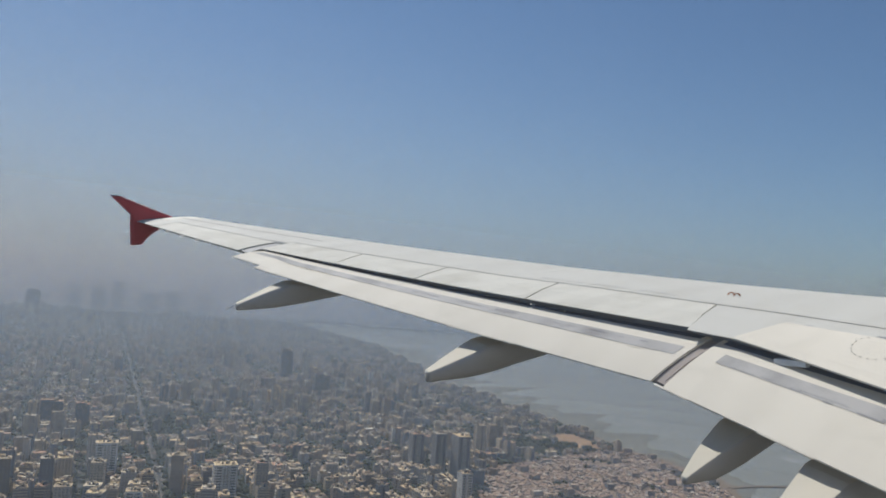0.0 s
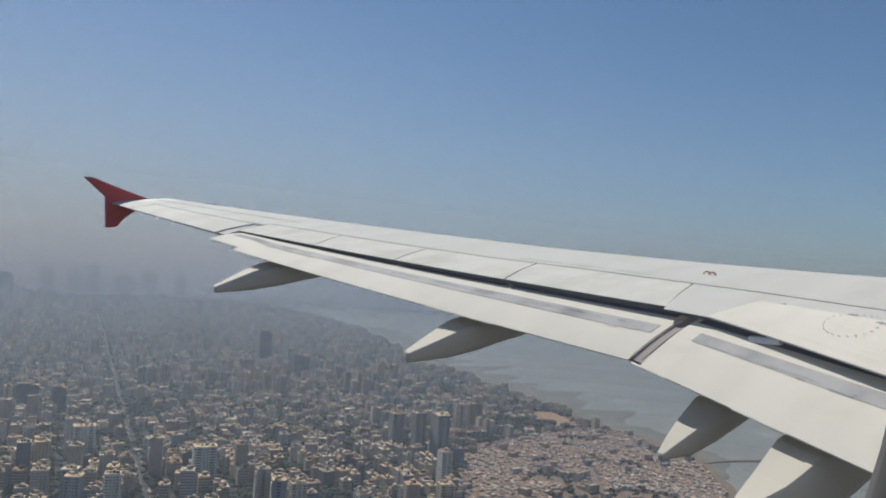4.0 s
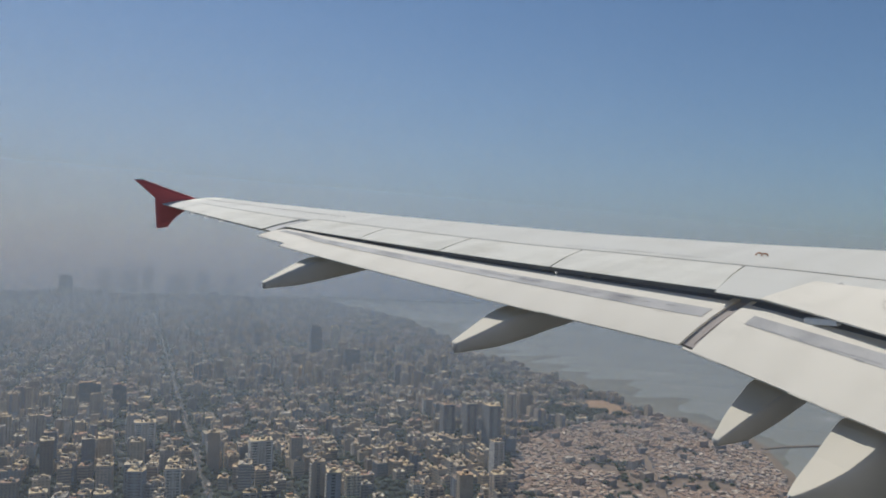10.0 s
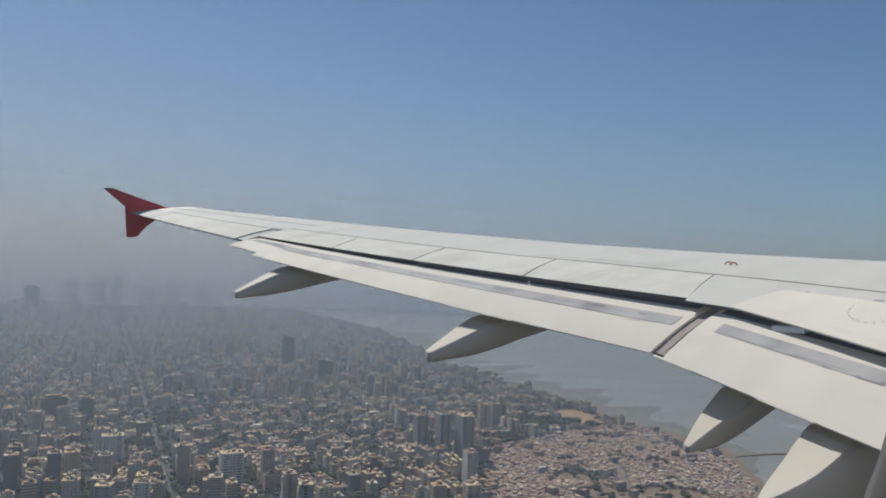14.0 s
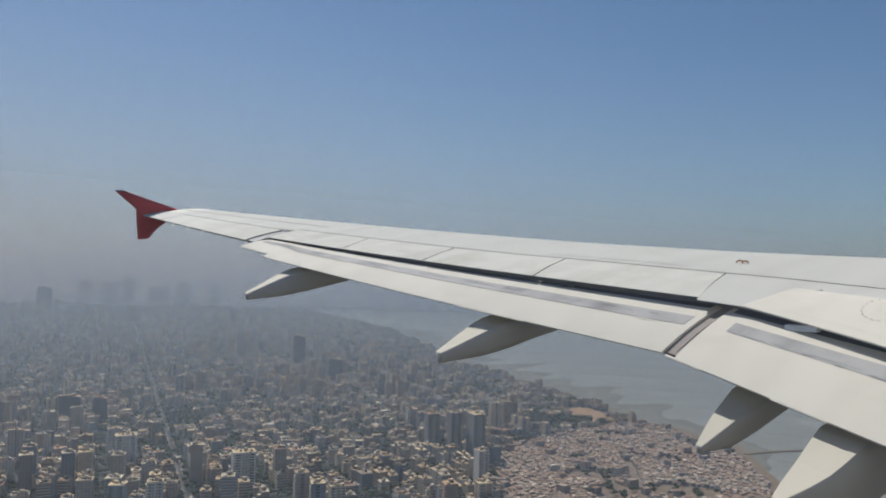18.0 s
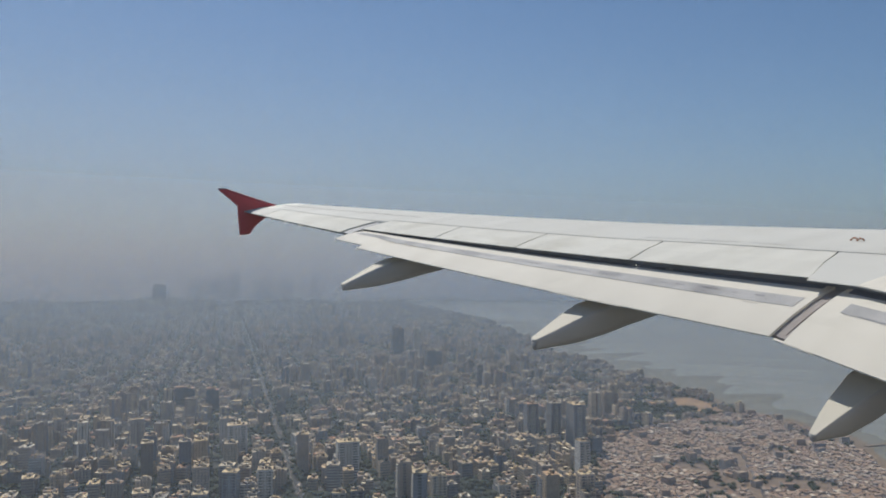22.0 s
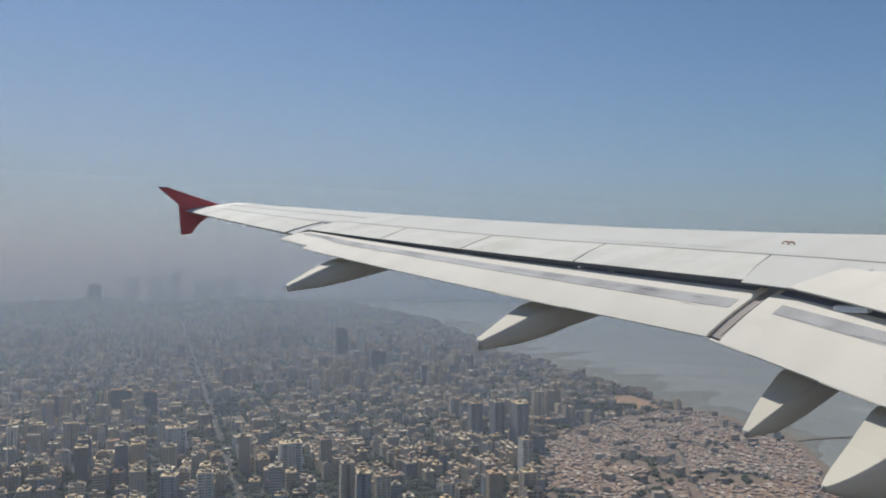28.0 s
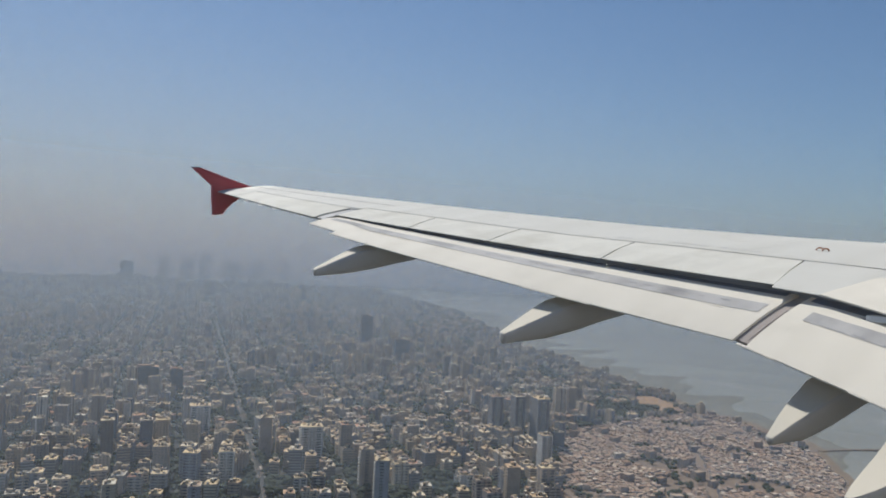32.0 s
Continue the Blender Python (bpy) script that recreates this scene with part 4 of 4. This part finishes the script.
near_plots, far_city, trees = [], Bag(), []
for n in range(-17, 22):
    for j in range(24, 214):
        for col in range(-1, 4):
            a = BACK + n * BLOCK + 16.5 + col * 19.8 + rng.uniform(-4, 4)
            b = j * 22.0 + rng.uniform(-4.5, 4.5)
            street = col < 0
            if street:
                a = BACK + n * BLOCK
            x, y = to_world(a, b)
            if not street:
                x += wiggle(x, y, 260, 10)
            if not in_view(x, y) or not on_land(x, y, 14) or inside(x, y, MAIDAN):
                continue
            r = math.hypot(x, y)
            if street:
                side = 9.6 if n == 0 else 5.0
                for q in range((4 if r < 2300 else 2) + (3 if n == 0 else 0)):
                    if rng.random() < 0.75 and not inside(x, y, SLUM):
                        trees.append((x + rng.choice((-side, side)) + rng.uniform(-1.2, 1.2), y + rng.uniform(-13, 13), rng.uniform(3.2, 5.6)))
                continue
            if inside(x, y, SLUM) or (n == 0 and col == 0 and abs(x - avenue_x(y)) < 16) or (n == -1 and abs(x - avenue_x(y)) < 16):
                continue
            green = noise.noise(Vector((x / 210, y / 210, 8.0)))
            if in_park(x, y) or rng.random() < (0.05 if green < 0.12 else 0.42) or (j % 6 == 0 and rng.random() < 0.55):
                for q in range(rng.randint(4, 7)):
                    trees.append((x + rng.uniform(-13, 13), y + rng.uniform(-13, 13), rng.uniform(4.0, 7.5)))
                continue
            if any(math.hypot(x - lx, y - ly) < lr + 8 for lx, ly, lr in LANDMARKS):
                continue
            for q in range(rng.randint(1, 3) if r < 2300 else 1):
                trees.append((x + rng.choice((-1, 1)) * rng.uniform(7, 11), y + rng.choice((-1, 1)) * rng.uniform(7, 11), rng.uniform(3.0, 5.4)))
            if r < 1190:
                near_plots.append((r, x, y))
            else:
                block_house(far_city, x, y, r)
far_city.done("city_blocks", CITY, "dense pale and grey apartment blocks with flat roofs", "buildings")

slum = Bag()
for i in range(-10, 290):
    for j in range(40, 330):
        a, b = i * 5.6 + rng.uniform(-0.9, 0.9) + 200, j * 5.1 + rng.uniform(-0.9, 0.9)
        x, y = to_world(a, b)
        if in_view(x, y, 700) and inside(x, y, SLUM) and on_land(x, y, 16) and not inside(x, y, MAIDAN) and off_line(x, y, CHANNEL) > 7 and rng.random() < 0.93:
            if noise.noise(Vector((x / 60, y / 60, 1.5))) > 0.30:
                if rng.random() < 0.10:
                    trees.append((x, y, rng.uniform(3, 5.5)))
                continue
            turn = -radians(STREET) + rng.choice((0, math.pi / 2)) + rng.gauss(0, 0.15)
            if rng.random() < 0.7:
                slum.gable(x, y, rng.uniform(2.1, 3.0), rng.uniform(2.1, 3.3), rng.uniform(2.8, 4.8), rng.uniform(0.3, 0.8), turn)
            else:
                slum.block(x, y, rng.uniform(2.0, 3.0), rng.uniform(2.0, 3.3), 0, rng.uniform(3, 6.5), turn)
for n in range(120):
    x, y = rng.uniform(450, 1150), rng.uniform(450, 940)
    if inside(x, y, SLUM) and on_land(x, y, 25) and not inside(x, y, MAIDAN):
        slum.walled(x, y, rng.uniform(4, 8), rng.uniform(3.5, 6), rng.uniform(6, 13), LEAN + rng.gauss(0, 0.3), 0.6)
slum.done("shanty_houses", SHACK, "crowded low shanty houses with rusty sheet roofs", "houses")

# tree cover: each tree a short trunk and several uneven leaf clumps
ICO = [(0, 0, -1), (0.72, -0.53, -0.45), (-0.28, -0.85, -0.45), (-0.89, 0, -0.45), (-0.28, 0.85, -0.45), (0.72, 0.53, -0.45),
       (0.28, -0.85, 0.45), (-0.72, -0.53, 0.45), (-0.72, 0.53, 0.45), (0.28, 0.85, 0.45), (0.89, 0, 0.45), (0, 0, 1)]
ICOF = [(0, 2, 1), (1, 0, 5), (0, 3, 2), (0, 4, 3), (0, 5, 4), (1, 2, 6), (2, 3, 7), (3, 4, 8), (4, 5, 9), (5, 1, 10), (6, 10, 1), (7, 6, 2), (8, 7, 3), (9, 8, 4), (10, 9, 5),
        (11, 6, 7), (11, 7, 8), (11, 8, 9), (11, 9, 10), (11, 10, 6)]


def clump(bag_v, bag_f, cx, cy, cz, r):
    k = len(bag_v)
    for px, py, pz in ICO:
        s = r * rng.uniform(0.65, 1.25)
        bag_v.append((cx + px * s, cy + py * s, cz + pz * s * 0.75))
    bag_f += [(k + a, k + b, k + c) for a, b, c in ICOF]


tv, tf = [], []
trees = [t for t in trees if on_land(t[0], t[1], 12)]
near_trees = sorted((t for t in trees if in_view(t[0], t[1])), key=lambda t: math.hypot(t[0], t[1]))[:70]
chosen = set(near_trees)
for x, y, r in trees:
    if (x, y, r) in chosen:
        continue
    far = math.hypot(x, y)
    for q in range(4 if far < 1900 else 2):
        rr = r * rng.uniform(0.45, 0.75) * (1.0 if far < 1900 else 1.3)
        clump(tv, tf, x + rng.uniform(-0.6, 0.6) * r, y + rng.uniform(-0.6, 0.6) * r, r * rng.uniform(0.75, 1.35), rr)
tagged(shape("tree_cover", tv, tf, LEAF), "dark dusty green street trees among the houses", "trees", kind="stuff")

tree_kinds = []
for n in range(4):
    root = tagged(new("tree"), "dusty dark green broadleaf tree beside the houses", "tree", "street trees")
    pts = [(0, 0, 0), (0.2, 0.1, 2.5), (0.1, 0.3, 5.0)]
    part("trunk", tube(pts, [0.45, 0.35, 0.2], 7), BARK, root)
    for q in range(3):
        ang = 2.1 * q + n
        part("limb", tube([(0.15, 0.2, 3.2), (1.6 * math.cos(ang), 1.6 * math.sin(ang), 5.2), (2.6 * math.cos(ang), 2.6 * math.sin(ang), 6.6)], [0.2, 0.14, 0.06], 5), BARK, root)
    cv, cf = [], []
    for q in range(26):
        ang, rad = rng.uniform(0, 6.28), 4.2 * math.sqrt(rng.random())
        clump(cv, cf, rad * math.cos(ang), rad * math.sin(ang), 6.3 + rng.uniform(-1.6, 2.4) * (1 - rad / 6), rng.uniform(0.8, 1.7))
    shape("crown", cv, cf, LEAF, root)
    root.location = (0, 0, -50)
    tree_kinds.append(root)
for k, (x, y, r) in enumerate(near_trees):
    s = r / 5.0
    if k < 4:
        tree_kinds[k].matrix_basis = pose(x, y, 0, 0, 0, 40 * k)
    else:
        copy_thing(tree_kinds[k % 4], pose(x, y, 0, 0, 0, rng.uniform(0, 360)))


# apartment houses with their own storeys
def apartment(w, d, floors, style, label, mat=NEARWALL):
    """Half-widths w, d; storeys of 3.1 m with balconies, window bands and rooftop works."""
    root = tagged(new("apartment_house"), label, "building", "apartment houses")
    h = floors * 3.1 + 0.6
    bag = Bag()
    if style == 0:
        bag.walled(0, 0, w, d, h, 0)
    elif style == 1:
        bag.walled(-w * 0.5, 0, w * 0.42, d, h, 0)
        bag.walled(w * 0.5, 0, w * 0.42, d, h, 0)
        bag.walled(0, 0, w * 0.3, d * 0.6, h + 1.5, 0)
    else:
        bag.walled(0, -d * 0.3, w, d * 0.62, h, 0)
        bag.walled(-w * 0.45, d * 0.45, w * 0.5, d * 0.5, h - 3.1, 0)
    shape("wall", bag.v, bag.f, mat, root)
    bm = bmesh.new()
    box(bm, -w - 0.25, w + 0.25, -d - 0.25, d + 0.25, h + 0.75, h + 0.98)
    part("roof_rim", bm, CONCRETE, root) if style == 0 else bm.free()
    bm = bmesh.new()
    if style == 0:
        box(bm, -w + 0.5, w - 0.5, -d + 0.5, d - 0.5, h + 0.8, h + 1.02)
        part("roof", bm, CONCRETE, root, "pale concrete roof with stains")
    else:
        bm.free()
    bm = bmesh.new()
    box(bm, -1.9 + w * 0.2, 1.9 + w * 0.2, -1.6, 1.6, h, h + 4.2)
    part("stair_head", bm, CONCRETE, root)
    for q, s in ((-0.62, 0.45), (0.6, -0.5)):
        bm = bmesh.new()
        box(bm, w * q - 1.6, w * q + 1.6, d * s - 1.3, d * s + 1.3, h, h + 2.9 + q)
        part("roof_shed", bm, NEARWALL, root)
    for q in (-0.3, 0.05):
        bm = tube([(w * q, -d * 0.3, h + 0.9), (w * q, -d * 0.3, h + 3.0)], 1.1, 8)
        part("water_tank", bm, TANK, root, "black plastic water tank")
    return root, h


def dress(root, w, d, floors, style):
    """Windows and balconies storey by storey on the two long and two short sides."""
    for f in range(1, floors):
        z = f * 3.1
        for side in (-1, 1):
            for q in ((-0.62, 0.62) if style != 2 else (-0.5, 0.5)):
                bm = bmesh.new()
                yy = side * (d if style != 2 or side < 0 else d * 0.95)
                if style == 2:
                    yy = -d * 0.92 if side < 0 else d * 0.95
                    if side > 0 and q > 0:
                        continue
                box(bm, w * q - w * 0.2, w * q + w * 0.2, yy - 0.14, yy + 0.14, z + 0.9, z + 2.4)
                part("window", bm, PANE, root)
        bm = bmesh.new()
        yb = -d if style != 2 else -d * 0.92
        box(bm, -w * 0.34, w * 0.34, yb - 1.3, yb + 0.1, z - 0.15, z + 0.9)
        part("balcony", bm, LEDGE, root)
        bm = bmesh.new()
        box(bm, w - 0.1, w + 0.14, -d * 0.35, d * 0.2, z + 0.9, z + 2.4) if style != 1 else box(bm, w * 0.92 - 0.1, w * 0.92 + 0.14, -d * 0.5, d * 0.5, z + 0.9, z + 2.4)
        part("window", bm, PANE, root)


KINDS = [(8, 6, 7, 0, "cream apartment house with a flat stained roof"), (9, 7, 9, 1, "grey apartment block with twin wings"),
         (7, 6.5, 6, 2, "pale low apartment house with a stepped roof"), (8, 7, 12, 0, "tall beige apartment tower with balconies"),
         (6, 5.5, 5, 0, "small weathered walk-up house with water tanks"), (9.5, 6.5, 7, 1, "long off-white apartment block with twin wings"),
         (7, 7, 15, 0, "slim tall residential tower with pale roof"), (8.5, 7, 5, 2, "brownish low apartment house with a stepped roof")]
protos = {}
near_plots.sort()
order = [0, 1, 2, 4, 5, 7, 0, 2, 4, 3, 1, 7, 2, 0, 5, 4, 6]
for n, (r, x, y) in enumerate(near_plots[:300]):
    k = order[rng.randrange(len(order))]
    if district(x, y) < -0.05:
        k = rng.choice((0, 2, 4, 4, 7))
    rich = n < 90
    turn = math.degrees(LEAN) + rng.choice((0, 90, 180, 270)) + rng.gauss(0, 5) + 20 * noise.noise(Vector((x / 240, y / 240, 2.2)))
    m = pose(x, y, 0, 0, 0, turn)
    if (k, rich) not in protos:
        w, d, floors, style, label = KINDS[k]
        root, h = apartment(w, d, floors, style, label)
        if rich:
            dress(root, w, d, floors, style)
        root.matrix_basis = m
        protos[k, rich] = root
    else:
        copy_thing(protos[k, rich], m)
rest = Bag()
for r, x, y in near_plots[300:]:
    block_house(rest, x, y, r)
if rest.v:
    rest.done("city_blocks", CITY, "dense pale and grey apartment blocks with flat roofs", "buildings")

# landmark towers by the shanty quarter and large blocks near the avenue
for x, y, w, d, floors, label in ((649, 857, 9, 12, 21, "tall grey residential tower at the edge of the shanties"), (636, 891, 8, 8, 20, "tall grey residential tower at the edge of the shanties"),
                                  (612, 912, 9, 7, 19, "tall grey residential tower at the edge of the shanties"), (574, 745, 7, 7, 15, "pale narrow apartment tower beside the shanties"),
                                  (321, 872, 13, 9, 15, "broad white apartment block near the avenue"), (222, 1022, 13, 9, 15, "broad white apartment block near the avenue")):
    root, h = apartment(w, d, floors, 0, label, PALEWALL if "white" in label or "pale" in label else GREYWALL)
    dress(root, w, d, floors, 0)
    root.matrix_basis = pose(x, y, 0, 0, 0, -STREET)


def tower(x, y, w, d, h, mat, label, turn=0.0):
    """A high block with a stepped crown and plant rooms on its roof."""
    root = tagged(new("tower"), label, "building", "high towers")
    bag = Bag()
    bag.walled(0, 0, w, d, h, 0)
    bag.walled(-w * 0.3, d * 0.2, w * 0.62, d * 0.7, h * 1.05, 0)
    shape("wall", bag.v, bag.f, mat, root)
    bag = Bag()
    bag.block(w * 0.4, 0, w * 0.2, d * 0.25, h, h + 4.5, 0)
    shape("plant_room", bag.v, bag.f, CONCRETE, root)
    bag = Bag()
    for k in (-1, 1):
        bag.block(k * (w + 0.4), 0, 0.6, d * 0.5, 3, h - 2, 0)
    shape("stair_shaft", bag.v, bag.f, mat, root)
    root.matrix_basis = pose(x, y, 0, 0, 0, -STREET + turn)


for x, y, w, d, h in ((210, 1385, 17, 11, 40), (253, 1360, 10, 10, 38), (815, 1841, 14, 12, 78), (791, 1583, 17, 12, 50)):
    tower(x, y, w, d, h, GLAZED, "dark blue-grey glazed tower rising over the roofs")
for x, y, w, d, h in ((883, 1868, 9, 9, 74), (768, 1300, 7, 7, 38), (788, 1290, 7, 7, 42), (808, 1308, 7, 7, 36), (541, 4440, 34, 24, 105), (735, 3350, 15, 15, 72), (1010, 3000, 20, 16, 66), (1060, 3080, 16, 16, 72), (150, 2450, 16, 14, 58)):
    tower(x, y, w, d, h, NEARWALL, "tall pale residential tower over the roofs")
# towers of the far shore, faint in the haze
for k in range(6):
    az = radians(9.0 + 1.7 * k + rng.uniform(-0.4, 0.4))
    tower(4870 * math.sin(az), 4870 * math.cos(az), rng.uniform(24, 60), 14, rng.uniform(90, 165), NEARWALL, "far grey tower faint in the haze", -math.degrees(az))

# stone causeway that runs out from the shore
y0 = 690
x0 = coast_x(y0) - 8
line = [(x0 + 15 * k, y0 - 2.0 * k - 0.35 * k * k + wiggle(k, 3, 2, 2)) for k in range(13)]
cv, cf = [], []
for k, (x, y) in enumerate(line):
    w = 3.2 + wiggle(k, 8, 2, 1.2)
    cv += [(x, y - w - 1.5, 0.2), (x, y - w, 2.2), (x, y + w, 2.2), (x, y + w + 1.5, 0.2)]
    if k:
        cf += [(4 * k - 4 + i, 4 * k + i, 4 * k + i + 1, 4 * k - 3 + i) for i in range(3)]
tagged(shape("causeway", cv, cf, SAND), "narrow brown stone causeway running into the sea", "causeway")

# vehicles on the avenue
cars = Bag()
for n in range(190):
    y = 620 + 1900 * rng.random() ** 1.3
    x = avenue_x(y) + rng.choice((-5.0, -2.2, 2.2, 5.0))
    if rng.random() < 0.15:
        cars.block(x, y, 1.25, 5.0, 0.5, 3.1, LEAN)
    else:
        cars.block(x, y, 0.9, 2.1, 0.5, 1.1, LEAN)
        cars.block(x, y, 0.8, 1.1, 1.1, 1.75, LEAN)
cars.done("traffic", SHACK, "small cars and vans on the avenue", "vehicles")

# ---- haze: thin tinted rings stand in for hazy air and close the distance ----
def haze_ring(name, radius, top, mat, label):
    n = 72
    verts = [(radius * math.cos(2 * math.pi * k / n), radius * math.sin(2 * math.pi * k / n), z) for z in (-2.0, top) for k in range(n)]
    ob = shape(name, verts, [(k, (k + 1) % n, n + (k + 1) % n, n + k) for k in range(n)], mat)
    ob.data.shade_smooth()
    return tagged(ob, label, "haze", kind="structure")


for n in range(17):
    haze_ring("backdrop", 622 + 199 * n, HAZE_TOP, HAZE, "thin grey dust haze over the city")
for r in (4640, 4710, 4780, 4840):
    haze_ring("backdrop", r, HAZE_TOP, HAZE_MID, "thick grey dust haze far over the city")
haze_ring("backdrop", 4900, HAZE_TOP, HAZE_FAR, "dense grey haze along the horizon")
